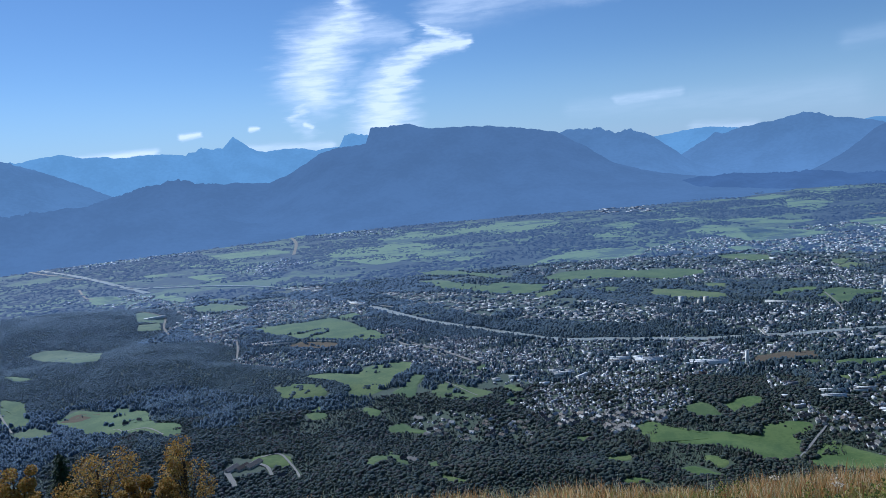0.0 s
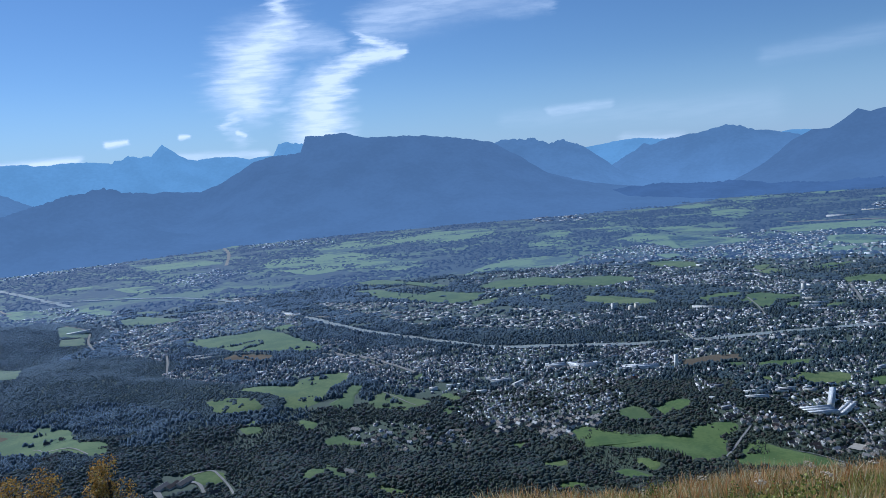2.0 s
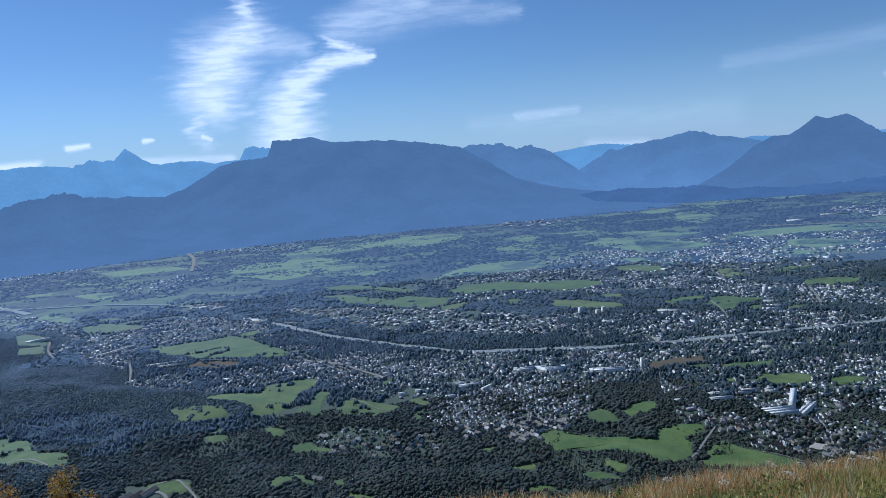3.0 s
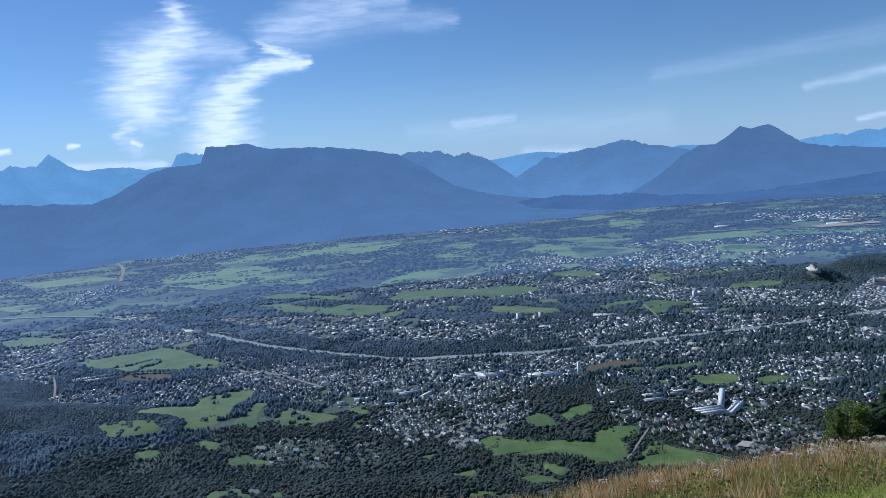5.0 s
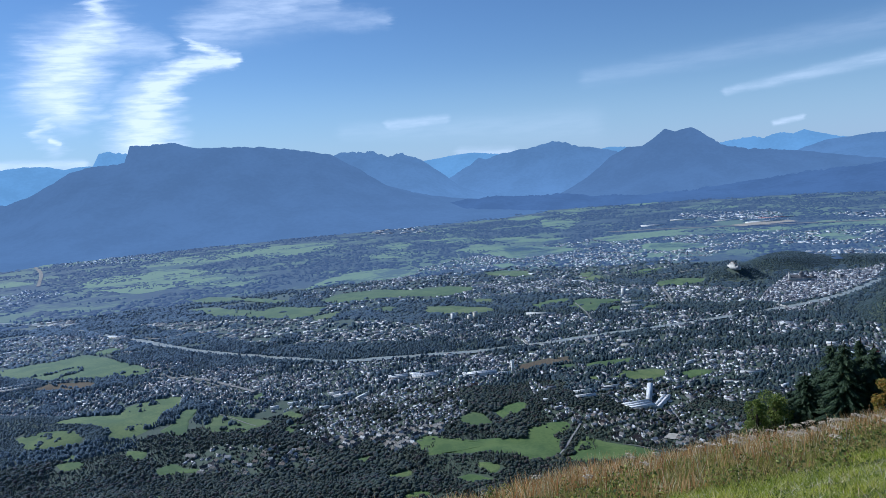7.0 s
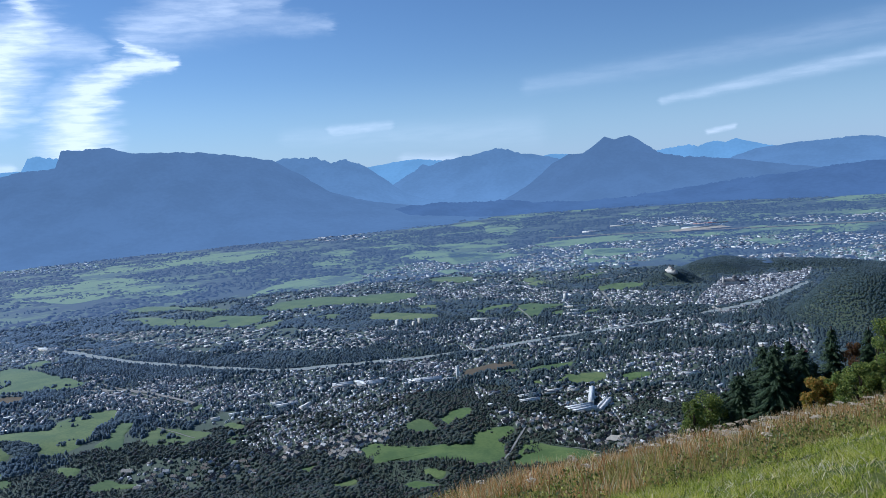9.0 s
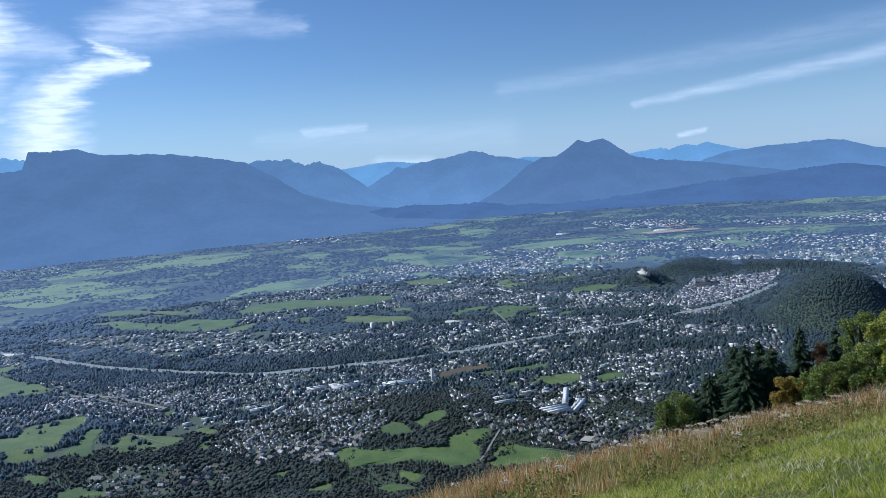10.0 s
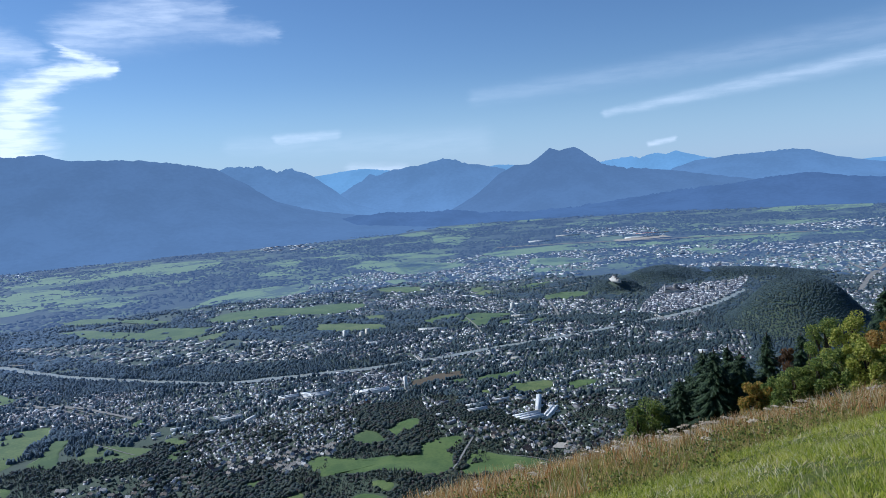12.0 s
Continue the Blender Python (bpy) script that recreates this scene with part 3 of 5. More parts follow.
def ribbon(name, label, points, width, mat, category, lift=0.5, clear=1.0):
    """A road or a river along a smoothed line."""
    p = np.array(points, float)
    for _ in range(3):
        p = np.concatenate([p[:1], np.stack([p[:-1] * 0.75 + p[1:] * 0.25, p[:-1] * 0.25 + p[1:] * 0.75], 1).reshape(-1, 2), p[-1:]])
    t = np.gradient(p, axis=0)
    t /= np.linalg.norm(t, axis=1)[:, None]
    side = np.stack([-t[:, 1], t[:, 0]], 1) * width / 2
    side = side * (1 + 0.12 * lattice(8, np.arange(len(p)) * 0.3, np.arange(len(p)) * 0))[:, None]
    q = np.concatenate([p + side, p - side])
    z = land(q[:, 0], q[:, 1]) + lift + np.hypot(q[:, 0], q[:, 1]) * 0.0005
    n = len(p)
    faces = [(i, n + i, n + i + 1, i + 1) for i in range(n - 1)]
    LINES.append((p[::4].tolist() + [p[-1].tolist()], width / 2 + clear))
    ob = new(name, mesh_of(name, np.column_stack([q, z]), faces, mat))
    return tagged(ob, label, category, kind="structure")

meadow((-698, 1384), (-636, 1384), (-603, 1320), (-665, 1336))
meadow((-592, 2553), (-567, 2585), (-458, 2277), (-523, 2319))
meadow((-531, 2533), (-462, 2468), (-448, 2316), (-482, 2330))
meadow((-307, 1872), (-257, 1926), (-175, 1882), (-102, 1949), (-4, 1764), (110, 1543), (39, 1463), (-56, 1596), (-146, 1530), (-268, 1697))
meadow((-190, 2069), (-87, 2212), (33, 2162), (187, 2249), (362, 2155), (319, 2007), (211, 1918), (148, 1904), (78, 2032), (-2, 1972), (-78, 1928), (-145, 1920))
meadow((144, 1312), (209, 1421), (251, 1460), (339, 1475), (404, 1402), (369, 1340), (312, 1317), (275, 1346), (226, 1383), (185, 1334))
meadow((158, 1191), (210, 1232), (269, 1224), (317, 1177), (379, 1167), (416, 1122), (397, 1092), (345, 1080), (285, 1131), (230, 1139), (184, 1145))
meadow((-44, 1272), (-9, 1262), (64, 1165), (90, 1188), (137, 1142), (167, 1128), (147, 1085), (109, 1065), (77, 1092), (35, 1141), (-10, 1183))
meadow((-68, 1400), (-8, 1380), (73, 1291), (119, 1229), (88, 1224), (43, 1291), (-29, 1326))
meadow((129, 1063), (173, 1080), (169, 1049), (134, 1027))
meadow((217, 1057), (245, 1064), (262, 1045), (239, 1021))
meadow((291, 1023), (327, 1000), (377, 944), (366, 926), (342, 927), (286, 967))
meadow((374, 1023), (400, 1012), (386, 981), (369, 997))
meadow((421, 924), (457, 938), (491, 939), (487, 917), (456, 912), (423, 903))
meadow((486, 914), (508, 918), (552, 869), (502, 859), (473, 828), (462, 835), (465, 884))
meadow((488, 828), (507, 844), (522, 840), (497, 810))
meadow((541, 817), (562, 814), (547, 794), (529, 804))
meadow((650, 947), (689, 959), (723, 945), (716, 925), (668, 918), (643, 925))
meadow((478, 1254), (520, 1253), (555, 1210), (540, 1167), (514, 1165), (484, 1218))
meadow((534, 1340), (573, 1335), (567, 1284), (534, 1285))
meadow((548, 1611), (640, 1708), (686, 1610), (736, 1461), (765, 1396), (676, 1366), (599, 1383), (589, 1507))
meadow((608, 1116), (641, 1118), (606, 1075), (592, 1079))
meadow((910, 1369), (965, 1323), (983, 1242), (953, 1205), (910, 1249), (853, 1283))
meadow((717, 1066), (749, 1070), (730, 1042), (702, 1036))
meadow((672, 1810), (779, 1755), (809, 1631), (875, 1620), (774, 1590), (709, 1697))
meadow((353, 1708), (447, 1742), (480, 1680), (413, 1612), (369, 1654))
meadow((418, 1900), (503, 1951), (527, 1868), (457, 1778))
meadow((564, 1938), (657, 1925), (682, 1817), (595, 1791))
meadow((-727, 1718), (-666, 1718), (-647, 1667), (-695, 1666))
meadow((-589, 1623), (-564, 1637), (-499, 1617), (-476, 1558), (-481, 1499), (-538, 1555))
meadow((-694, 1867), (-636, 1855), (-603, 1796), (-659, 1807))
meadow((-729, 2139), (-613, 2063), (-488, 2051), (-407, 1950), (-442, 1909), (-517, 1922), (-544, 1820), (-618, 1954))
meadow((-696, 1437), (-658, 1422), (-612, 1349), (-604, 1321), (-645, 1328))
meadow((-559, 1351), (-558, 1399), (-485, 1321), (-474, 1274), (-521, 1316))
meadow((-438, 1211), (-410, 1236), (-336, 1179), (-326, 1156), (-361, 1143), (-412, 1160))
meadow((-434, 1283), (-395, 1276), (-375, 1241), (-418, 1259))
meadow((-279, 996), (-200, 1009), (-172, 1026), (-134, 972), (-96, 909), (-76, 876), (-102, 866), (-187, 898), (-229, 933))
meadow((-496, 1118), (-496, 1161), (-454, 1117), (-436, 1091), (-431, 1061), (-466, 1058))
meadow((-460, 1043), (-433, 1060), (-417, 1023), (-447, 1012))
meadow((-164, 1026), (-134, 1045), (-129, 1015), (-153, 1002))
meadow((-176, 679), (-161, 683), (-130, 671), (-119, 654), (-122, 648), (-146, 645), (-168, 656))
meadow((-137, 617), (-125, 632), (-113, 609), (-114, 596), (-128, 596))
meadow((-153, 706), (-134, 730), (-99, 717), (-96, 743), (-71, 754), (-42, 748), (-44, 714), (-56, 698), (-64, 666), (-76, 644), (-99, 647), (-103, 668), (-122, 685))
meadow((-60, 648), (-51, 660), (-42, 701), (-26, 693), (-33, 674), (-37, 655), (-36, 630), (-45, 626))
meadow((-24, 640), (-12, 666), (12, 649), (34, 630), (22, 616), (10, 609), (-5, 613), (-17, 623))
meadow((42, 641), (51, 648), (62, 628), (53, 620))
meadow((39, 602), (47, 611), (60, 609), (53, 594), (42, 589))
meadow((-85, 620), (-74, 614), (-66, 609), (-68, 594), (-80, 597))
meadow((-59, 573), (-46, 582), (-39, 567), (-25, 555), (-21, 548), (-38, 555), (-57, 563))
meadow((-71, 489), (-62, 495), (-53, 516), (-42, 499), (-37, 477), (-46, 470), (-67, 474))
meadow((-27, 478), (-18, 490), (-16, 469), (-22, 465))
meadow((-16, 464), (-9, 457), (4, 445), (2, 443), (-13, 450))
meadow((-163, 526), (-150, 530), (-137, 528), (-129, 523), (-125, 513), (-133, 506), (-141, 507), (-154, 515))
meadow((134, 520), (149, 531), (156, 511), (179, 501), (195, 497), (212, 486), (220, 502), (239, 505), (254, 498), (250, 487), (237, 478), (236, 468), (224, 453), (210, 438), (198, 437), (191, 449), (183, 457), (176, 470), (152, 485), (133, 487))
meadow((180, 549), (196, 559), (202, 550), (201, 523), (188, 524), (181, 536))
meadow((211, 547), (225, 556), (241, 554), (241, 543), (229, 533), (221, 536), (210, 527))
meadow((217, 435), (238, 457), (253, 468), (257, 457), (268, 440), (278, 424), (285, 411), (259, 413), (226, 423))
meadow((138, 444), (151, 448), (156, 440), (162, 427), (164, 422), (145, 432))
meadow((96, 472), (113, 476), (118, 465), (103, 459))
meadow((97, 430), (115, 432), (116, 425), (100, 425))
meadow((161, 459), (168, 455), (173, 439), (164, 432), (159, 448))
meadow((74, 518), (89, 519), (106, 515), (105, 504), (85, 508))
meadow((338, 620), (353, 626), (391, 618), (399, 609), (371, 605), (349, 606))
meadow((344, 574), (361, 589), (367, 581), (390, 575), (397, 567), (383, 554), (368, 551), (355, 563))
meadow((397, 551), (414, 556), (431, 546), (422, 536), (398, 535))
meadow((307, 638), (334, 633), (326, 624))
meadow((324, 591), (334, 585), (327, 576))
meadow((20, 704), (32, 716), (37, 709), (30, 692))
meadow((875, 1550), (1013, 1556), (1177, 1510), (1244, 1412), (1179, 1339), (1026, 1427), (885, 1459))
meadow((1244, 1412), (1274, 1306), (1428, 1383), (1492, 1311), (1606, 1218), (1711, 1073), (1657, 1039), (1544, 1140), (1463, 1095), (1389, 1141), (1377, 1261), (1251, 1301), (1179, 1339))
meadow((890, 1347), (936, 1346), (987, 1269), (938, 1216), (868, 1230), (863, 1295))
meadow((827, 1232), (849, 1203), (809, 1157), (791, 1180))
meadow((658, 1618), (723, 1560), (772, 1423), (703, 1402), (641, 1416), (599, 1382), (626, 1507))
meadow((654, 954), (700, 963), (726, 923), (713, 913), (660, 910))
meadow((2034, 1714), (2324, 1808), (2437, 1708), (2523, 1582), (2345, 1470), (2162, 1516), (2070, 1653))
meadow((2159, 2222), (2225, 2150), (2063, 2022))
meadow((1197, 1185), (1256, 1183), (1235, 1086), (1170, 1087))
meadow((1194, 2359), (1363, 2445), (1341, 2319), (1179, 2199))
meadow((990, 2309), (1106, 2367), (1106, 2229), (975, 2181))
meadow((1045, 2152), (1096, 1972), (944, 1800), (942, 1943))
meadow((670, 1055), (721, 1077), (734, 1042), (697, 1024))
meadow((590, 1064), (624, 1083), (622, 1051), (583, 1032))
meadow((1570, 2570), (1816, 2681), (1770, 2410), (1475, 2257))
meadow((1504, 2050), (1632, 2055), (1614, 1856), (1488, 1875))
meadow((1697, 1375), (1881, 1389), (1975, 1315), (1880, 1284), (1766, 1321))
meadow((-465, 714), (-434, 703), (-413, 670), (-401, 653), (-415, 645), (-422, 640))
meadow((-406, 630), (-394, 645), (-368, 631), (-362, 614), (-387, 614))
meadow((-379, 651), (-375, 682), (-333, 674), (-329, 684), (-297, 666), (-274, 621), (-246, 616), (-230, 573), (-241, 565), (-269, 586), (-302, 605), (-322, 610), (-341, 624), (-363, 637))
meadow((-550, 914), (-541, 931), (-516, 934), (-445, 902), (-414, 822), (-444, 822), (-498, 871))
meadow((-727, 1439), (-672, 1431), (-618, 1347), (-684, 1362))
meadow((-527, 815), (-493, 791), (-463, 772), (-479, 767))
meadow((-202, 870), (-188, 885), (-142, 867), (-133, 848), (-150, 834), (-193, 857), bare=True)
meadow((282, 663), (319, 667), (347, 657), (336, 638), (307, 643), (285, 644), bare=True)
meadow((-376, 652), (-368, 672), (-338, 672), (-347, 657), (-358, 646), bare=True)
clearing((-180, 507), (-172, 526), (-157, 527), (-147, 505), (-149, 492), (-171, 491))
clearing((742, 903), (745, 884), (760, 882), (763, 901))
grove((160, 510), (169, 530), (190, 529), (188, 513), (186, 501), (171, 503))
grove((189, 500), (203, 523), (221, 510), (215, 488), (196, 490))
grove((163, 469), (178, 466), (190, 456), (193, 443), (185, 435), (172, 442), (163, 458))
grove((235, 448), (248, 463), (256, 463), (254, 450), (246, 441))
grove((-64, 655), (-53, 691), (-43, 714), (-40, 696), (-51, 660), (-60, 646))
grove((234, 482), (247, 492), (248, 483), (233, 470))
grove((-291, 661), (-246, 617), (-240, 601), (-268, 610))
town("suburb", 0.25, (150, 1080), (560, 1050), (760, 1050), (1250, 1300), (1000, 1560), (560, 1500), (200, 1300))
town("village", 1.0, (45, 611), (123, 655), (201, 612), (195, 552), (164, 536), (135, 501), (76, 535))
town("suburb", .55, (-101, 945), (67, 811), (290, 712), (279, 631), (201, 612), (123, 655), (-17, 714), (-92, 830))
town("suburb", .5, (279, 631), (448, 618), (576, 582), (467, 454), (408, 427), (317, 408), (249, 465), (243, 522))
town("works", .8, (-122, 1192), (-13, 1145), (197, 993), (278, 868), (225, 815), (76, 897), (-14, 1026))
town("city", .75, (260, 934), (565, 776), (682, 708), (656, 662), (363, 719), (252, 791))
town("city", .5, (215, 762), (365, 723), (586, 687), (682, 573), (588, 495), (435, 601), (342, 653), (261, 645))
town("city", .65, (629, 711), (700, 706), (756, 707), (679, 647), (640, 588), (618, 524), (569, 490), (576, 552), (574, 614))
town("oldtown", 1.6, (672, 750), (745, 812), (835, 872), (900, 850), (985, 830), (900, 772), (830, 742), (757, 722), (690, 721))
town("suburb", .6, (352, 1143), (563, 1097), (602, 976), (738, 824), (669, 748), (542, 851), (489, 996), (369, 1029))
town("city", .4, (1023, 1027), (1199, 976), (1418, 866), (1108, 677), (1084, 825), (977, 914))
town("city", .75, (1030, 706), (1117, 682), (860, 525), (848, 537))
town("suburb", .35, (1063, 1274), (1253, 1255), (1430, 1088), (1541, 941), (1418, 866), (1080, 1083))
town("suburb", .4, (1406, 1903), (1579, 1698), (1422, 1466), (1337, 1550), (1324, 1794))
town("suburb", .35, (1567, 1503), (2005, 1224), (1778, 1085), (1529, 1331))
town("suburb", .55, (-424, 1134), (-274, 1215), (-132, 1117), (-111, 987), (-173, 1034), (-293, 1001), (-265, 824), (-310, 865))
town("suburb", .6, (-271, 763), (-243, 839), (-64, 829), (-18, 774), (-141, 735), (-171, 708))
town("suburb", .5, (-102, 807), (-10, 876), (95, 728), (69, 624), (-12, 688))
town("suburb", .3, (-749, 1384), (-636, 1435), (-467, 1317), (-393, 1046), (-409, 1003), (-554, 1239))
town("suburb", .3, (-480, 1616), (-402, 1838), (-302, 1669), (-383, 1517))
town("suburb", .25, (-1137, 2132), (-976, 2322), (-825, 2392), (-722, 2132), (-946, 2059), (-1058, 1980))
town("suburb", .3, (-468, 2548), (-142, 2364), (-132, 2173), (-385, 2273))
town("suburb", .5, (235, 1304), (349, 1343), (372, 1273), (261, 1239))
town("suburb", .35, (542, 1487), (695, 1349), (818, 1317), (794, 1215), (659, 1165), (545, 1305))
town("suburb", .4, (115, 1258), (177, 1307), (170, 1202))
town("works", .2, (498, 2449), (714, 2382), (699, 2102), (523, 2238))
town("works", 1.2, (-299, 1336), (-222, 1310), (-224, 1255), (-277, 1279))
town("suburb", 0.3, (-42, 594), (-13, 592), (60, 561), (57, 515), (11, 522), (-36, 554))


ribbon("river", "grey-green river through the town", ((-113, 1070), (-33, 945), (69, 835), (132, 778), (247, 742), (355, 727), (489, 714), (620, 706), (700, 704), (760, 712), (830, 735), (900, 765)), 11.5, M_WATER, "river", clear=-1.5)
ribbon("river", "narrow upper reach of a river between woods", ((-700, 1520), (-338, 1400), (-113, 1070)), 8, M_WATER, "river", clear=-5)
ribbon("river", "far bend of a river", ((-1572, 2542), (-1192, 2078), (-938, 1830), (-601, 1426)), 14, M_WATER, "river", clear=-4)
ROADS = "roads of the valley"
for way, wide in (
    (((215, 441), (233, 460), (252, 479), (262, 489)), 1.6),
    (((342, 482), (334, 462), (328, 449), (313, 427)), 1.7),
    (((-154, 515), (-144, 509), (-138, 495)), 2.4),
    (((-153, 525), (-139, 529), (-130, 515), (-121, 500), (-116, 487)), 1.7),
    (((-294, 606), (-278, 601), (-259, 587), (-243, 569)), 1.5),
    (((-190, 891), (-143, 872), (-94, 856)), 2.2),
    (((-508, 1160), (-462, 1127), (-435, 1091), (-422, 1041), (-407, 1011), (-395, 993)), 3.0),
    (((-281, 922), (-263, 866), (-251, 816)), 2.2),
    (((-71, 860), (-39, 802), (-11, 755)), 2.2),
    (((-64, 869), (-33, 806), (-8, 763)), 1.8),
    (((-9, 665), (6, 642), (19, 621)), 1.0),
    (((-577, 2635), (-466, 2268), (-432, 2122), (-392, 1871)), 9),
    (((-308, 617), (-303, 618), (-294, 606)), 1.0),
    (((788, 1011), (730, 1002), (676, 1005)), 4),
    (((480, 896), (465, 841), (446, 794)), 2),
    (((-45, 1069), (-78, 1054), (-104, 1077)), 4),
    (((637, 914), (609, 860), (582, 811)), 4),
    (((288, 409), (279, 426), (268, 440)), 0.8),
    (((596, 850), (577, 810), (568, 785)), 2.0),
    (((1219, 812), (1123, 704)), 5),
    (((-1420, 2336), (-1222, 2085), (-1111, 1959), (-1022, 1879)), 10),
    (((-998, 1847), (-887, 1742)), 6),
    (((-447, 681), (-408, 634)), 1.6),
    (((-805, 1562), (-727, 1427), (-698, 1402)), 4),
    (((-80, 850), (-20, 800), (25, 720)), 4), (((990, 640), (1100, 700), (1260, 760)), 8),
):
    tagged(ribbon("road", "pale asphalt road in the valley", way, wide, M_ROAD, "road", clear=0.8), group=ROADS)
tagged(ribbon("runway", "long pale airport runway on grass", ((977, 1625), (1135, 1530), (1316, 1390), (1466, 1277), (1632, 1161)), 14, M_ROAD, "runway", 1.5), kind="structure")
tagged(ribbon("apron", "pale concrete airport apron", ((1236, 1456), (1380, 1420)), 45, M_GRAVEL, "apron", 1.7), kind="structure")

tagged(ribbon("yard", "gravel yard of a farm", ((-172, 500), (-164, 486), (-160, 478)), 4, M_ROAD, "yard", 0.6), kind="structure")
tagged(ribbon("field", "bare brown field beside a road", ((305, 436), (316, 445)), 8, M_GRAVEL, "field", 0.6), kind="structure")

# ---- woods ----
rng = np.random.default_rng(4)


def scatter(r0, r1, spacing, a0=-34.5, a1=61.0):
    """Points spread over a fan of ground, one to a cell of an unsteady grid."""
    gx, gy = np.meshgrid(np.arange(-0.6 * r1, 0.9 * r1, spacing), np.arange(0.3 * r0, r1, spacing * 0.9))
    gx = gx + (np.arange(len(gx)) % 2)[:, None] * spacing / 2
    x = (gx + rng.uniform(-0.42, 0.42, gx.shape) * spacing).ravel()
    y = (gy + rng.uniform(-0.42, 0.42, gx.shape) * spacing).ravel()
    r, a = np.hypot(x, y) + 45 * fractal(83, x / 50, y / 50, 3), np.degrees(np.arctan2(x, y))
    k = (r > r0) & (r < r1) & (a > a0) & (a < a1)
    return x[k], y[k]


def cover_of(x, y):
    """For each point: whether a field, a road or water lies there, and what share of trees grows among its houses."""
    taken, wet, built = np.zeros(len(x), bool), np.zeros(len(x), bool), np.zeros(len(x))
    # hedges and stray trees blur the fields' outlines
    ex, ey = x + 3.2 * fractal(33, x / 11, y / 11, 2), y + 3.2 * fractal(37, x / 11, y / 11, 2)
    for corners in MEADOWS:
        cs = np.array(corners)
        near = (x > cs[:, 0].min() - 5) & (x < cs[:, 0].max() + 5) & (y > cs[:, 1].min() - 5) & (y < cs[:, 1].max() + 5)
        k = np.flatnonzero(near)
        taken[k] |= inside(ex[k], ey[k], corners)
    for corners in GROVES:
        taken &= ~inside(ex, ey, corners)
    for points, width in LINES:
        wet |= near_line(x, y, points, width)
    for kind, density, corners in TOWNS:
        green = {"works": 0.3, "oldtown": 0.1, "city": 0.7, "village": 0.6, "suburb": 0.85}[kind]
        built = np.where(inside(x, y, corners), green, built)
    built = np.where(land(x, y) > VALLEY + 4, 0, built)
    return taken, wet, built


def leafy(x, y):
    """Where the gardens and parks among the houses grow thick with trees."""
    return fractal(61, x / 42, y / 30, 3)


def lump(seed, level):
    """A rugged crown about 1 across, its foot at z = 0."""
    bm = bmesh.new()
    bmesh.ops.create_icosphere(bm, subdivisions=level, radius=0.5)
    for v in bm.verts:
        k = 1 + 0.75 * noise.noise(v.co * 3.4 + Vector((seed * 3.1, 0, 0)))
        v.co = Vector((v.co.x * k, v.co.y * k, (v.co.z * k + 0.42)))
    faces = [f for f in bm.faces if f.calc_center_median().z > 0.12]
    out = np.array([v.co[:] for v in bm.verts]), np.array([[v.index for v in f.verts] for f in faces])
    bm.free()
    return out


def mound(seed, sides=6):
    """A far crown: a low uneven cap of few faces."""
    k = [1 + 0.3 * math.sin(seed * 2.1 + i * 1.9) for i in range(sides)]
    v = [(0.5 * k[i] * math.cos(i * math.tau / sides), 0.5 * k[i] * math.sin(i * math.tau / sides), 0) for i in range(sides)]
    v += [(0.36 * k[i] * math.cos(i * math.tau / sides), 0.36 * k[i] * math.sin(i * math.tau / sides), 0.75 * k[i - 1]) for i in range(0, sides, 2)] + [(0, 0, 0.95)]
    h = sides // 2
    f = [t for i in range(h) for t in ((2 * i, 2 * i + 1, sides + i), (2 * i + 1, (2 * i + 2) % sides, sides + (i + 1) % h), (2 * i + 1, sides + (i + 1) % h, sides + i), (sides + i, sides + (i + 1) % h, sides + h))]
    return np.array(v), np.array(f)


def spire(sides=6):
    """A small spruce: two stacked skirts about 1 high."""
    v, f = [], []
    for z0, z1, r in ((0.05, 0.62, 0.26), (0.4, 1.0, 0.18)):
        k = len(v)
        v += [(r * (1 + 0.25 * math.sin(i * 2.3)) * math.cos(i * math.tau / sides), r * (1 + 0.25 * math.cos(i * 1.7)) * math.sin(i * math.tau / sides), z0) for i in range(sides)] + [(0, 0, z1)]
        f += [(k + i, k + (i + 1) % sides, k + sides) for i in range(sides)]
    return np.array(v), np.array(f)


def woods(name, label, x, y, size, level, conifers=0.3, mat=M_FOREST, most=4.6):
    """Crowns of that size (metres across) at all these points, in one mesh."""
    n = len(x)
    kind = rng.random(n)
    z = land(x, y) - 0.2
    verts, faces, count = [], [], 0
    forms = [lump(s, level) if level else mound(s) for s in range(4)] + [spire()]
    pick = np.where(kind < conifers * (0.3 + 2.2 * (fractal(77, x / 45, y / 45, 2) > 0.3)), 4, rng.integers(0, 4, n))
    for i, (v, f) in enumerate(forms):
        k = np.flatnonzero(pick == i)
        if not len(k):
            continue
        s = size[k] * rng.uniform(0.5, 1.3, len(k)) * (1 + 0.4 * lattice(19, x[k] / 30, y[k] / 30)) * (0.75 if i == 4 else 1.0)
        tall = np.minimum(s, most) * rng.uniform(0.75, 1.05, len(k)) * (1.35 if i == 4 else 1.0)
        vv, ff = repeat(v, f, np.column_stack([x[k], y[k], z[k]]), rng.uniform(0, math.tau, len(k)), np.column_stack([s, s, tall]))
        verts.append(vv)
        faces.append(ff + count)
        count += len(vv)
    ob = new(name, mesh_of(name, np.concatenate(verts), np.concatenate(faces), mat, smooth=True))
    return tagged(ob, label, "woods", kind="stuff")


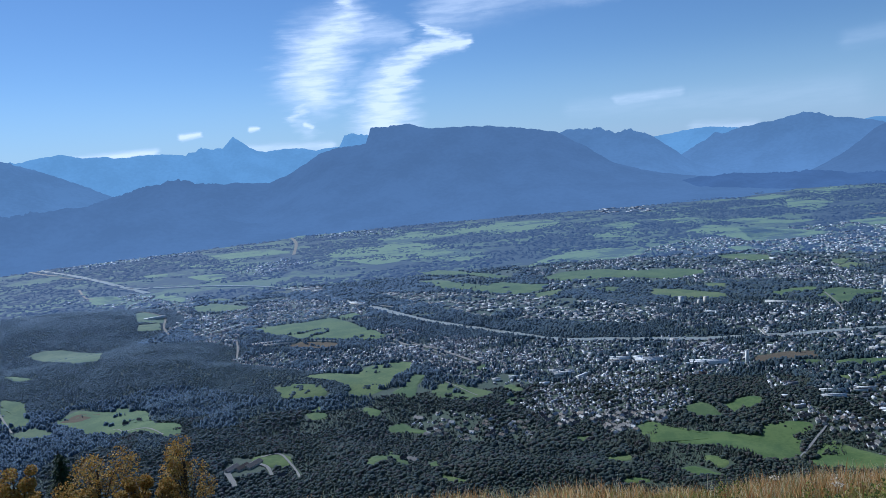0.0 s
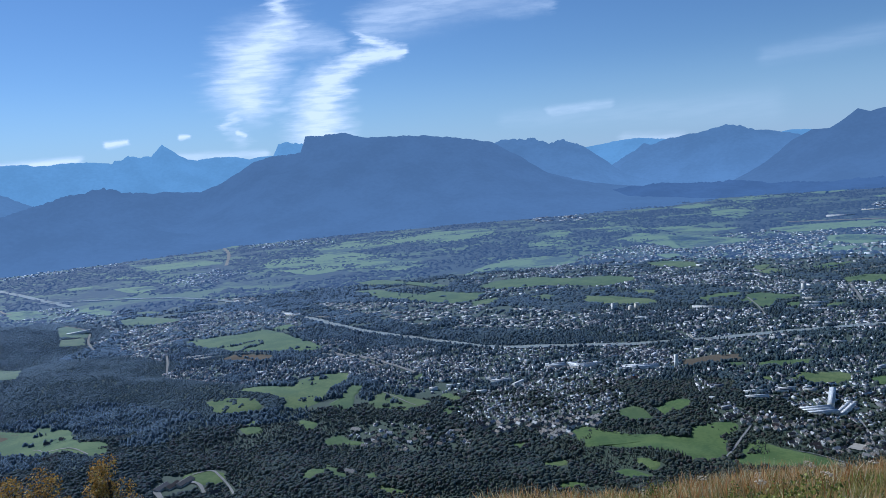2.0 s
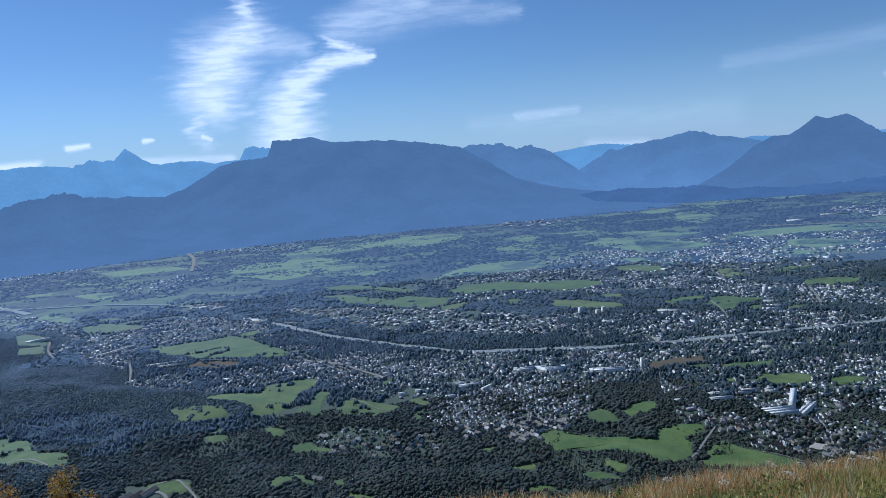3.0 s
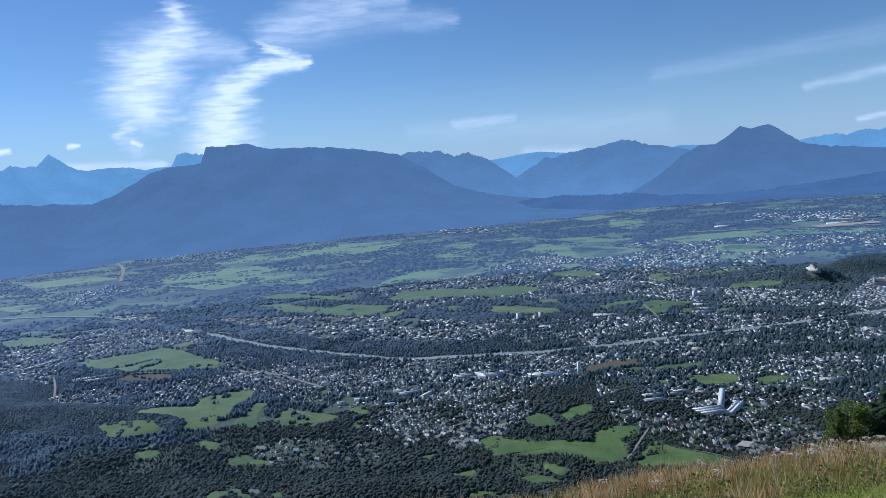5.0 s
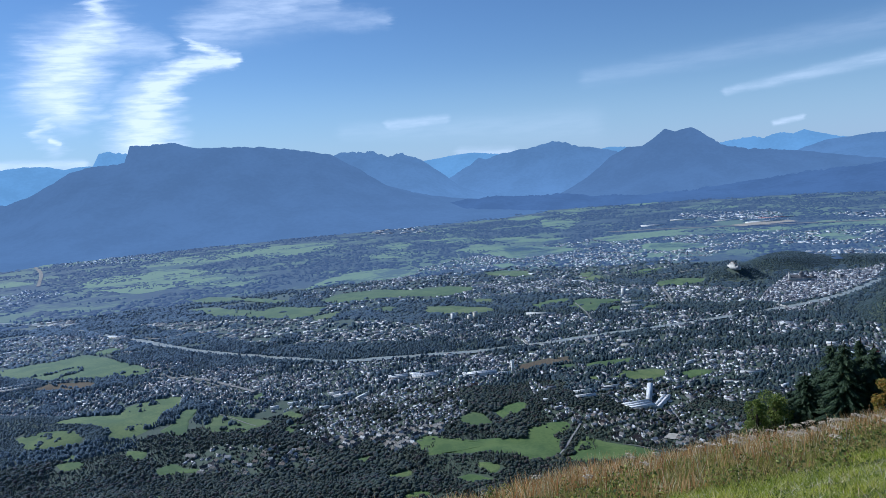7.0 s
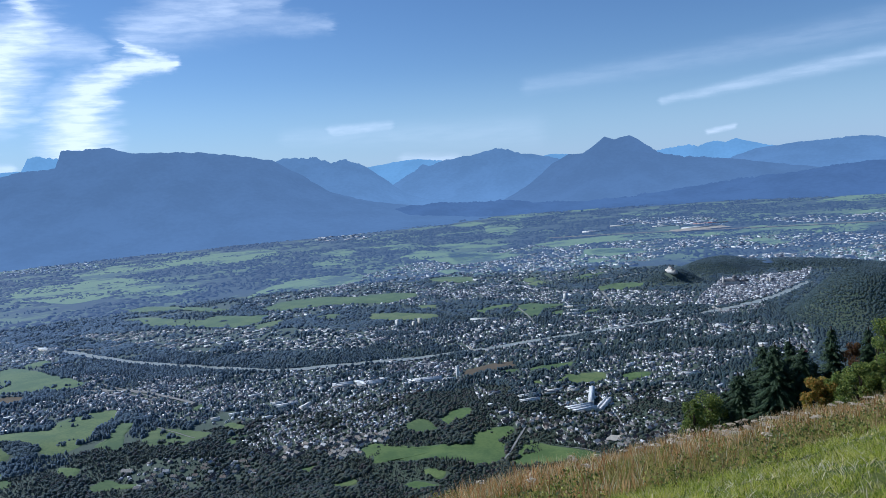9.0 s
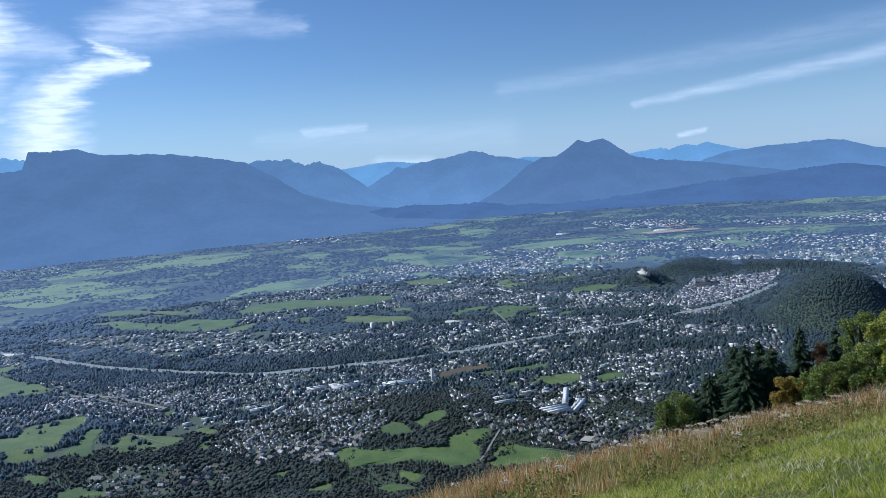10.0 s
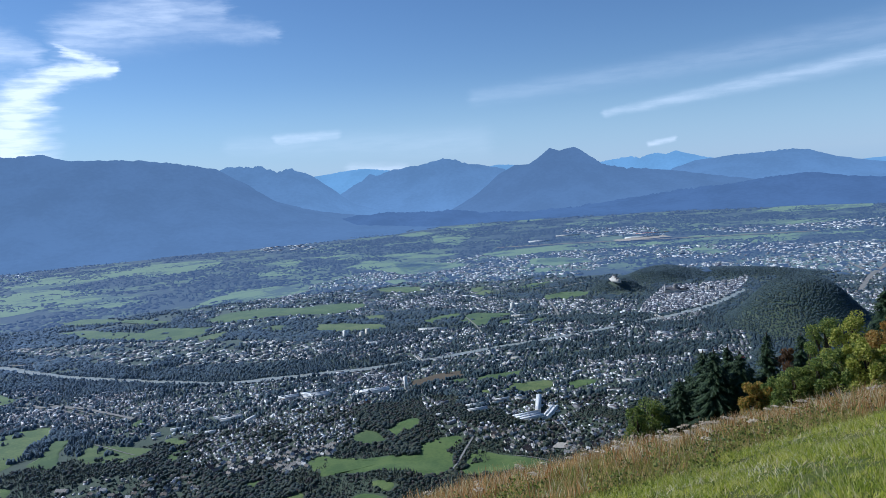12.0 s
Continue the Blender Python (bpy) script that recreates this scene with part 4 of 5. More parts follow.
def plant(name, label, r0, r1, spacing, size, level, town_share, uphill=None, **more):
    x, y = scatter(r0, r1, spacing)
    if uphill is not None:
        k = (land(x, y) > VALLEY + 3) == uphill
        x, y = x[k], y[k]
    taken, wet, built = cover_of(x, y)
    chance = np.where(built > 0, np.where(leafy(x, y) > 0.42, 0.95 * np.minimum(1, built * 1.4), town_share * built * 0.6), 1.0)
    chance = np.where((built == 0) & (r0 > 1100), 0.75, chance)
    on_slope = land(x, y) > VALLEY + 60
    hedge = (np.abs(fractal(13, x / 70, y / 70, 2)) < 0.022) & (np.hypot(x, y) > 850)
    hedge |= (lattice(71, x / 7, y / 7) > 0.5) & (lattice(73, x / 28, y / 28) > 0.12) & (np.hypot(x, y) < 900)
    open_land = (built == 0) & (np.hypot(x, y) > 1250) & (land(x, y) < VALLEY + 3) & ~((x < -380) & (y < 1300)) & (fractal(23, x / 150, y / 90, 3) > 0.18)
    copse = (fractal(29, x / 110, y / 60, 3) > 0.26) & (np.hypot(x, y) > 1250) & (built == 0)
    keep = ~wet & (~taken | hedge | copse) & (~open_land | hedge | copse) & (rng.random(len(x)) < chance) & ~(on_slope & (np.hypot(x, y) < 300))
    woods(name, label, x[keep], y[keep], np.full(keep.sum(), size), level, **more)


plant("near_woods", "dark mixed woodland on the lower slopes", 370, 640, 2.0, 2.9, 1, 0.6)
plant("valley_woods", "woods and garden trees round the houses", 640, 980, 2.7, 4.0, 0, 0.5, uphill=False, mat=M_HAZY_TREES)
plant("hill_woods", "dense woods on the hills in the town", 640, 1400, 2.5, 3.5, 0, 0.4, uphill=True, conifers=0.08, most=2.0, mat=M_HILL)
plant("far_woods", "far woods and hedges of the plain", 980, PLAIN, 6.0, 8.0, 0, 0.42, uphill=False, most=3.4, mat=M_HAZY_TREES)
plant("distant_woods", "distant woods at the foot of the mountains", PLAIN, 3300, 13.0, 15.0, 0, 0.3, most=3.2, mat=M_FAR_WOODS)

# ---- houses ----


def blocks(name, label, x, y, turn, l, w, wall, roof, mats, flat_share=0.0):
    """Many gabled or flat houses in one mesh of two materials; every house is one island."""
    n = len(x)
    a, b = l / 2, w / 2
    o = np.zeros(n)
    e = 0.06 * w
    rise = np.where(rng.random(n) < flat_share, 0.02, roof)
    rows = [(-a, -b, o - 1), (a, -b, o - 1), (a, b, o - 1), (-a, b, o - 1), (-a - e, -b - e, wall), (a + e, -b - e, wall), (a + e, b + e, wall), (-a - e, b + e, wall), (-a - e, o, wall + rise), (a + e, o, wall + rise)]
    v = np.stack([np.stack(r, -1) for r in rows], 1)
    c, s = np.cos(turn)[:, None], np.sin(turn)[:, None]
    z = land(x, y)[:, None]
    p = np.stack([v[..., 0] * c - v[..., 1] * s + x[:, None], v[..., 0] * s + v[..., 1] * c + y[:, None], v[..., 2] + z], -1)
    tri = np.array([(0, 1, 5), (0, 5, 4), (1, 2, 6), (1, 6, 5), (2, 3, 7), (2, 7, 6), (3, 0, 4), (3, 4, 7), (5, 6, 9), (7, 4, 8), (4, 5, 9), (4, 9, 8), (6, 7, 8), (6, 8, 9)])
    f = (tri[None] + (np.arange(n) * 10)[:, None, None]).reshape(-1, 3)
    idx = np.tile([0] * 10 + [1] * 4, n)
    ob = new(name, mesh_of(name, p.reshape(-1, 3), f, mats, idx))
    return tagged(ob, label, "houses", kind="stuff")


def settle(kind, density, corners):
    cs = np.array(corners, float)
    lo, hi = cs.min(0), cs.max(0)
    far = np.hypot(*cs.mean(0))
    grow = max(1.0, far / 900)
    step = {"village": 3.9, "suburb": 4.5, "city": 4.6, "oldtown": 3.3, "works": 6.5}[kind] * grow ** 0.8
    # houses stand in rows along the streets of their quarter
    heading = 1.2 * float(lattice(55, cs.mean(0)[0] / 160, cs.mean(0)[1] / 160)) + 0.3
    reach = np.hypot(*(hi - lo)) / 2
    u, v = np.meshgrid(np.arange(-reach, reach, step), np.arange(-reach, reach, step * 1.15))
    loose = 0.16 if far < 800 else 0.5
    u, v = (u + rng.uniform(-0.3 - loose, 0.3 + loose, u.shape) * step).ravel(), (v + rng.uniform(-loose, loose, u.shape) * step).ravel()
    street = (np.floor(v / (step * 1.15) + 0.5) % (3 if kind != "oldtown" else 9) != 0) | (rng.random(len(u)) < 0.25)
    some = street & (rng.random(len(u)) < min(1.0, density * 1.5 + 0.1))
    u, v = u[some], v[some]
    bend = heading + 0.35 * lattice(55, u / 140, v / 140)
    if kind == "oldtown":
        u, v = u + rng.normal(0, 1.6, len(u)), v + rng.normal(0, 1.6, len(u))
    x, y = (lo + hi)[0] / 2 + u * math.cos(heading) - v * math.sin(heading), (lo + hi)[1] / 2 + u * math.sin(heading) + v * math.cos(heading)
    taken, wet, _ = cover_of(x, y)
    taken |= wet
    k = inside(x, y, corners) & ~taken & (land(x, y) < VALLEY + 4) & ((leafy(x, y) < 0.5) | (kind == "oldtown"))
    x, y, bend = x[k], y[k], bend[k]
    n = len(x)
    turn = bend + rng.integers(0, 2, n) * math.pi / 2 + rng.normal(0, 0.08, n)
    l = rng.uniform(2.0, 3.6, n) * grow
    w = l * rng.uniform(0.5, 0.75, n)
    wall, roof = rng.uniform(0.8, 1.4, n), rng.uniform(0.6, 1.1, n)
    if kind in ("city", "suburb"):
        big = rng.random(n) < (0.14 if kind == "city" else 0.05)
        l, w, wall, roof = np.where(big, l * 2.6, l), np.where(big, w * 1.15, w), np.where(big, wall * 1.9, wall), np.where(big, 0.5, roof)
    if kind == "oldtown":
        l, w, wall = l * 1.25, w * 1.25, wall * 1.6
    if kind == "works":
        l, w, wall, roof = l * rng.uniform(1.0, 3.5, n), w * rng.uniform(1.0, 2.4, n), wall * 1.2, roof * 0.35
    return x, y, turn, l, w, wall, roof


groups = {}
for kind, density, corners in TOWNS:
    groups.setdefault("works" if kind == "works" else "homes", []).append(settle(kind, density, corners))
NEAR_HOMES = []
for which, made in groups.items():
    x, y, turn, l, w, wall, roof = (np.concatenate(c) for c in zip(*made))
    if which == "homes":
        near = np.flatnonzero((np.hypot(x, y) < 640))
        near = near[np.argsort(np.hypot(x[near], y[near]))][:280]
        NEAR_HOMES = [(x[i], y[i], turn[i], l[i]) for i in near]
        rest = np.setdiff1d(np.arange(len(x)), near)
        x, y, turn, l, w, wall, roof = (c[rest] for c in (x, y, turn, l, w, wall, roof))
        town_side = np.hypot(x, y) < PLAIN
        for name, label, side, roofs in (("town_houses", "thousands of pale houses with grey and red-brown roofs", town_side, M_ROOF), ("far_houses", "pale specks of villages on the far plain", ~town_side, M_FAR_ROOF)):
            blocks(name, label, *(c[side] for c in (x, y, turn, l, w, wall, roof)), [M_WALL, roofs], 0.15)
    else:
        blocks("industrial_sheds", "long flat pale-roofed works and warehouses", x, y, turn, l, w, wall, roof, [M_WALL, M_SHED], 0.5)

# ---- single houses at the foot of the slope ----


def gabled(l, w, wall, roof, eave=0.25):
    """Two meshes: four walls with gables, and a roof of two thick slopes with eaves."""
    a, b = l / 2, w / 2
    wv = [(-a, -b, -1), (a, -b, -1), (a, b, -1), (-a, b, -1), (-a, -b, wall), (a, -b, wall), (a, b, wall), (-a, b, wall), (-a, 0, wall + roof), (a, 0, wall + roof)]
    wf = [(0, 1, 5, 4), (1, 2, 6, 5), (2, 3, 7, 6), (3, 0, 4, 7), (5, 6, 9), (7, 4, 8)]
    walls = bpy.data.meshes.new("wall")
    walls.from_pydata(wv, [], wf)
    c, d, k = a + eave, b + eave, roof * eave / b
    top, thick = wall + roof + 0.1, 0.12
    rv = [(-c, -d, wall - k + 0.1), (c, -d, wall - k + 0.1), (c, 0, top), (-c, 0, top), (c, d, wall - k + 0.1), (-c, d, wall - k + 0.1)]
    rv += [(x, y, z - thick) for x, y, z in rv]
    rf = [(0, 1, 2, 3), (3, 2, 4, 5), (7, 6, 9, 8), (8, 9, 11, 10), (0, 6, 7, 1), (4, 10, 11, 5), (0, 3, 9, 6), (3, 5, 11, 9), (1, 7, 8, 2), (2, 8, 10, 4)]
    roofs = bpy.data.meshes.new("roof")
    roofs.from_pydata(rv, [], rf)
    return walls, roofs


def box_mesh(name, x0, x1, y0, y1, z0, z1, mat):
    v = [(x, y, z) for z in (z0, z1) for x, y in ((x0, y0), (x1, y0), (x1, y1), (x0, y1))]
    f = [(3, 2, 1, 0), (4, 5, 6, 7), (0, 1, 5, 4), (1, 2, 6, 5), (2, 3, 7, 6), (3, 0, 4, 7)]
    return mesh_of(name, v, f, mat)


def house(l, w, wall, roof, label, wall_mat=None, roof_mat=None, windows=3, category="house", name="house"):
    """A house: walls, roof, chimney and rows of dark windows on its long sides."""
    root = new(name)
    walls, roofs = gabled(l, w, wall, roof)
    walls.materials.append(wall_mat or M_WALL_ONE)
    roofs.materials.append(roof_mat or M_ROOF_ONE)
    body = part("wall", walls, root)
    part("roof", roofs, root)
    part("chimney", box_mesh("chimney", l * 0.2, l * 0.2 + 0.22, 0.15, 0.37, wall + roof * 0.6, wall + roof + 0.35, wall_mat or M_WALL_ONE), root)
    if windows:
        me = box_mesh("window", -0.14, 0.14, -0.012, 0.012, -0.18, 0.18, M_PANE)
        for side in (-1, 1):
            for i in range(windows):
                for z in np.arange(0.6, wall - 0.1, 0.75):
                    pane = part("window", me, body)
                    pane.location = ((i + 0.5) / windows * l - l / 2, side * (w / 2 + 0.006), z)
    return tagged(root, label, category)


VARIANTS = [
    house(3.4, 2.5, 1.5, 1.0, "small pale house with a dark pitched roof among garden trees", windows=2), house(3.9, 2.8, 1.6, 1.2, "pale rendered house with a tiled gable roof in the suburb", windows=2),
    house(3.0, 2.6, 1.7, 0.9, "compact two-storey house with a low tiled roof", windows=2), house(4.6, 3.0, 1.8, 1.2, "longer pale house with a brown tiled roof", windows=3),
]
for i, (x, y, turn, l) in enumerate(NEAR_HOMES):
    first = VARIANTS[i % 4]
    m = pose(x, y, float(land(x, y)), 0, 0, math.degrees(turn))
    if i < 4:
        first.matrix_basis = m
        tagged(first, group="houses below the slope")
    else:
        copy_thing(first, m)


def place(ob, x, y, turn=0.0, lift=0.0):
    ob.matrix_basis = pose(x, y, float(land(x, y)) + lift, 0, 0, turn)
    return ob


def hall(l, w, wall, rise, bays, label, roof_mat=M_WHITE, name="hall", category="building"):
    """A long hall under a saw of low parallel roofs, one mesh a roof bay."""
    root = new(name)
    part("wall", box_mesh("wall", -l / 2, l / 2, -w / 2, w / 2, -1, wall, M_WALL_ONE), root)
    for i in range(bays):
        y0, y1 = -w / 2 + w * i / bays, -w / 2 + w * (i + 1) / bays
        ym, z = (y0 + y1) / 2, wall + 0.02
        v = [(-l / 2 - 0.2, y0, z), (l / 2 + 0.2, y0, z), (l / 2 + 0.2, y1 - 0.1, z), (-l / 2 - 0.2, y1 - 0.1, z), (-l / 2 - 0.2, ym, z + rise), (l / 2 + 0.2, ym, z + rise)]
        f = [(0, 1, 5), (0, 5, 4), (2, 3, 4), (2, 4, 5), (1, 2, 5), (3, 0, 4), (0, 3, 2), (0, 2, 1)]
        part("roof_bay", mesh_of("roof_bay", v, f, roof_mat), root)
    return tagged(root, label, category)


place(hall(23, 15, 2.2, 1.0, 3, "white triple-roofed hall among the houses"), 322, 501, -6)
place(hall(40, 5, 3.4, 0.4, 1, "tall white slab beside the triple-roofed hall"), 347, 522, 54)
place(hall(31, 7, 2.0, 0.7, 2, "long grey-roofed hall standing askew"), 346, 503, 38)
place(hall(34, 9, 2.0, 1.2, 2, "long white works hall near the river"), 240, 655, -14)
place(hall(26, 12, 2.2, 0.5, 3, "flat pale works hall near the river"), 190, 678, -14)
place(hall(20, 10, 2.2, 0.5, 2, "flat pale works hall beside the road"), 165, 690, -14)
place(hall(20, 3.2, 2.2, 0.5, 1, "long brown-roofed housing block", M_ROOF_ONE), 425, 510, -30)
place(hall(20, 3.2, 2.2, 0.5, 1, "long brown-roofed housing block", M_ROOF_ONE), 455, 520, -30)
place(hall(18, 3.5, 2.6, 0.3, 1, "grey flat-roofed housing block", M_SHED), 296, 545, -10)
place(hall(18, 3.5, 2.6, 0.3, 1, "grey flat-roofed housing block", M_SHED), 290, 532, -10)
place(hall(12, 3.5, 2.6, 0.3, 1, "grey flat-roofed housing block", M_SHED), 325, 548, -10)
for x, y, l, wide, turn, mat, label in (
    (316, 545, 15, 3, -30, M_ROOF_ONE, "grey flat-roofed apartment slab"), (306, 529, 15, 3, -30, M_ROOF_ONE, "grey flat-roofed apartment slab"), (342, 543, 11, 3, -30, M_ROOF_ONE, "grey flat-roofed apartment slab"),
    (312, 598, 16, 4, -20, M_ROOF_ONE, "long housing block with a dark roof"), (424, 684, 14, 3, -25, M_SHED, "long pale housing block near the river"), (417, 664, 14, 3, -25, M_SHED, "long pale housing block near the river"),
    (394, 646, 14, 3, -25, M_SHED, "long pale housing block near the river"), (451, 683, 15, 3, -25, M_SHED, "long pale housing block near the river"), (449, 661, 13, 3, -25, M_SHED, "long pale housing block near the river"),
    (404, 699, 12, 3, -25, M_SHED, "long pale housing block near the river"), (319, 847, 22, 5, -10, M_WHITE, "long white-roofed hall across the river"), (410, 862, 40, 5, -35, M_SHED, "very long grey block across the river"),
    (542, 848, 26, 5, -28, M_WHITE, "long white glasshouse beside a pitch"), (530, 823, 26, 5, -28, M_WHITE, "long white glasshouse beside a pitch"), (513, 809, 22, 5, -28, M_WHITE, "long white glasshouse beside a pitch"),
    (56, 664, 9, 4, -6, M_WHITE, "low white workshop among gardens"), (66, 663, 8, 5, -6, M_WHITE, "low white workshop among gardens"), (39, 661, 8, 4, -6, M_SHED, "low grey workshop among gardens"), (104, 660, 20, 4, -8, M_SHED, "long grey works hall"),
    (118, 644, 14, 4, 40, M_WHITE, "white slanting works hall"), (81, 633, 9, 5, -8, M_WHITE, "low white workshop among gardens"), (98, 673, 13, 3, -8, M_SHED, "long grey works hall"), (182, 688, 9, 8, -14, M_WHITE, "broad white-roofed works hall"),
    (206, 681, 9, 8, -14, M_WHITE, "broad white-roofed works hall"), (262, 645, 14, 4, -20, M_WHITE, "white hall beside the tower"), (-456, 1086, 40, 9, 28, M_WHITE, "long white factory on a meadow"), (-140, 1103, 42, 6, -48, M_WHITE, "long white warehouse at the wood's edge"),
    (-318, 1003, 52, 5, 46, M_WHITE, "long white row of sheds along a road"), (-375, 1085, 22, 6, 20, M_WHITE, "white hall among scattered houses"), (-230, 891, 44, 4, 4, M_WHITE, "long white glasshouse beside a field"), (-215, 878, 40, 3, 2, M_SHED, "long low grey shed beside a field"),
    (-250, 1290, 22, 9, 15, M_WHITE, "white hall of a works in the woods"), (-226, 1262, 24, 8, 15, M_WHITE, "white hall of a works in the woods"), (-262, 1312, 18, 9, 15, M_SHED, "grey hall of a works in the woods"),
    (1273, 1711, 70, 10, -30, M_WHITE, "long white warehouse beyond the runway"), (1317, 1587, 60, 9, -25, M_WHITE, "white hangar beside the apron"), (1424, 1523, 90, 10, -30, M_RED, "long red-roofed hall beyond the apron"),
):
    place(hall(l, wide, 2.4, 0.35, 1, label, mat), x, y, turn)
place(hall(2.6, 2.6, 13, 0.3, 1, "slender white tower above the houses", M_WHITE, "tower"), 272, 645, 10)


def bridge(x0, y0, x1, y1, wide, label):
    """A road bridge: a deck on piers with a parapet on each side."""
    root = new("bridge")
    l = math.hypot(x1 - x0, y1 - y0)
    part("deck", box_mesh("deck", -l / 2, l / 2, -wide / 2, wide / 2, 1.3, 1.7, M_ROAD), root)
    for side in (-1, 1):
        y = side * (wide / 2 - 0.1)
        part("parapet", box_mesh("parapet", -l / 2, l / 2, y - 0.09, y + 0.09, 1.7, 2.1, M_WALL_ONE), root)
    for k in (-0.4, 0.0, 0.4):
        part("pier", box_mesh("pier", k * l - 0.4, k * l + 0.4, -wide * 0.4, wide * 0.4, -2.0, 1.3, M_STONE), root)
    return tagged(place(root, (x0 + x1) / 2, (y0 + y1) / 2, math.degrees(math.atan2(y1 - y0, x1 - x0))), label, "bridge")


bridge(332, 750, 324, 712, 3.0, "pale road bridge over the river")
bridge(676, 728, 668, 694, 3.2, "pale road bridge at the edge of the old town")
place(hall(90, 18, 4, 1.0, 2, "long low airport terminal beside the apron", name="terminal"), 1330, 1462, -18)
place(hall(60, 14, 3, 1.0, 2, "pale long warehouse on the plain"), 1130, 1650, -25)
place(hall(14, 6, 2.5, 0.5, 2, "broad white hospital block among houses"), 610, 640, -30)
place(hall(10, 6, 1.6, 0.8, 2, "red-roofed school building beside a wooded hill", M_RED), 591, 512, -40)
for x, y, turn, l in ((-170, 505, 62, 12), (-163, 508, 62, 11), (-156, 513, 60, 14), (-130, 492, 10, 5), (-35, 488, -35, 8), (-42, 488, 20, 4), (-33, 584, -35, 9), (-24, 556, 10, 5), (-18, 558, -30, 5), (-12, 474, 30, 4), (-300, 627, 10, 5), (-289, 631, -20, 4.5)):
    place(house(l, l * 0.5, 1.6, 1.5, "farm building with a broad dark roof on a meadow", windows=4, name="farmhouse"), x, y, turn)
for x, y, high in ((565, 905, 9), (300, 905, 10), (330, 900, 9), (318, 890, 8)):
    place(hall(5, 5, high, 0.2, 1, "pale tower block above the houses", M_SHED, "tower_block"), x, y, 20)


def castle(x, y):
    """A fortress on its hill: a long keep, wings, round towers and a battered bastion."""
    root = new("castle")
    parts = ((0, 0, 16, 8, 14, "keep"), (-13, 2, 10, 6, 9, "wing"), (13, -1, 12, 6, 8, "wing"), (-22, -1, 8, 5, 6, "wing"))
    for px, py, l, w, tall, name in parts:
        walls, roofs = gabled(l, w, tall, 2.2)
        walls.materials.append(M_STONE)
        roofs.materials.append(M_ROOF_ONE)
        for o in (part(name, walls, root), part("roof", roofs, root)):
            o.location = (px, py, 0)
    for px, py, r, tall in ((-8, -5, 2.4, 12), (8, -5, 2.4, 12), (20, -3, 2.2, 9)):
        bm = bmesh.new()
        bmesh.ops.create_cone(bm, segments=14, radius1=r, radius2=r, depth=tall, cap_ends=True, matrix=Matrix.Translation((px, py, tall / 2)))
        me = bpy.data.meshes.new("tower")
        bm.to_mesh(me)
        bm.free()
        me.materials.append(M_STONE)
        tower = part("tower", me, root)
        bm = bmesh.new()
        bmesh.ops.create_cone(bm, segments=14, radius1=r * 1.15, radius2=0.05, depth=1.6, cap_ends=True, matrix=Matrix.Translation((px, py, tall + 0.8)))
        me = bpy.data.meshes.new("cap")
        bm.to_mesh(me)
        bm.free()
        me.materials.append(M_ROOF_ONE)
        part("cap", me, tower)
    part("bastion", box_mesh("bastion", -26, 24, -9, 6, -8, 2.5, M_STONE), root)
    place(root, x, y, 80, 3.0).scale = (0.5, 0.5, 0.5)
    return tagged(root, "pale fortress with towers on a wooded hill", "castle")


castle(752, 893)


def church(x, y, turn, l, label, dome=True):
    """A large church: nave, two square towers with caps, and a dome on its drum."""
    root = new("church")
    walls, roofs = gabled(l, l * 0.4, l * 0.3, l * 0.14)
    walls.materials.append(M_STONE)
    roofs.materials.append(M_ROOF_ONE)
    part("nave", walls, root)
    part("roof", roofs, root)
    for side in (-1, 1):
        tower = part("tower", box_mesh("tower", -1.3, 1.3, -1.3, 1.3, 0, l * 0.55, M_STONE), root)
        tower.location = (-l / 2 - 0.5, side * l * 0.17, 0)
        bm = bmesh.new()
        bmesh.ops.create_cone(bm, segments=8, radius1=1.5, radius2=0.1, depth=2.6, matrix=Matrix.Translation((0, 0, l * 0.55 + 1.3)))
        me = bpy.data.meshes.new("cap")
        bm.to_mesh(me)
        bm.free()
        me.materials.append(M_SHED)
        part("cap", me, tower)
    if dome:
        bm = bmesh.new()
        bmesh.ops.create_cone(bm, segments=16, radius1=l * 0.16, radius2=l * 0.16, depth=l * 0.2, matrix=Matrix.Translation((l * 0.2, 0, l * 0.45)))
        bmesh.ops.create_uvsphere(bm, u_segments=16, v_segments=8, radius=l * 0.165, matrix=Matrix.Translation((l * 0.2, 0, l * 0.55)))
        me = bpy.data.meshes.new("dome")
        bm.to_mesh(me)
        bm.free()
        me.materials.append(M_SHED)
        part("dome", me, root)
    return tagged(place(root, x, y, turn), label, "church")


church(806, 822, -40, 22, "large domed church in the old town")
church(824, 818, -20, 15, "pale church with two towers in the old town")
church(862, 800, 20, 13, "small pale church in the old town", False)
church(690, 800, 10, 9, "small church below the fortress hill", False)
place(hall(18, 3.2, 2.2, 0.5, 1, "long brown-roofed housing row", M_ROOF_ONE), 432, 503, -40)
place(hall(10, 6, 2.4, 1.2, 2, "white abbey-like building with a broad roof"), 583, 552, -35)

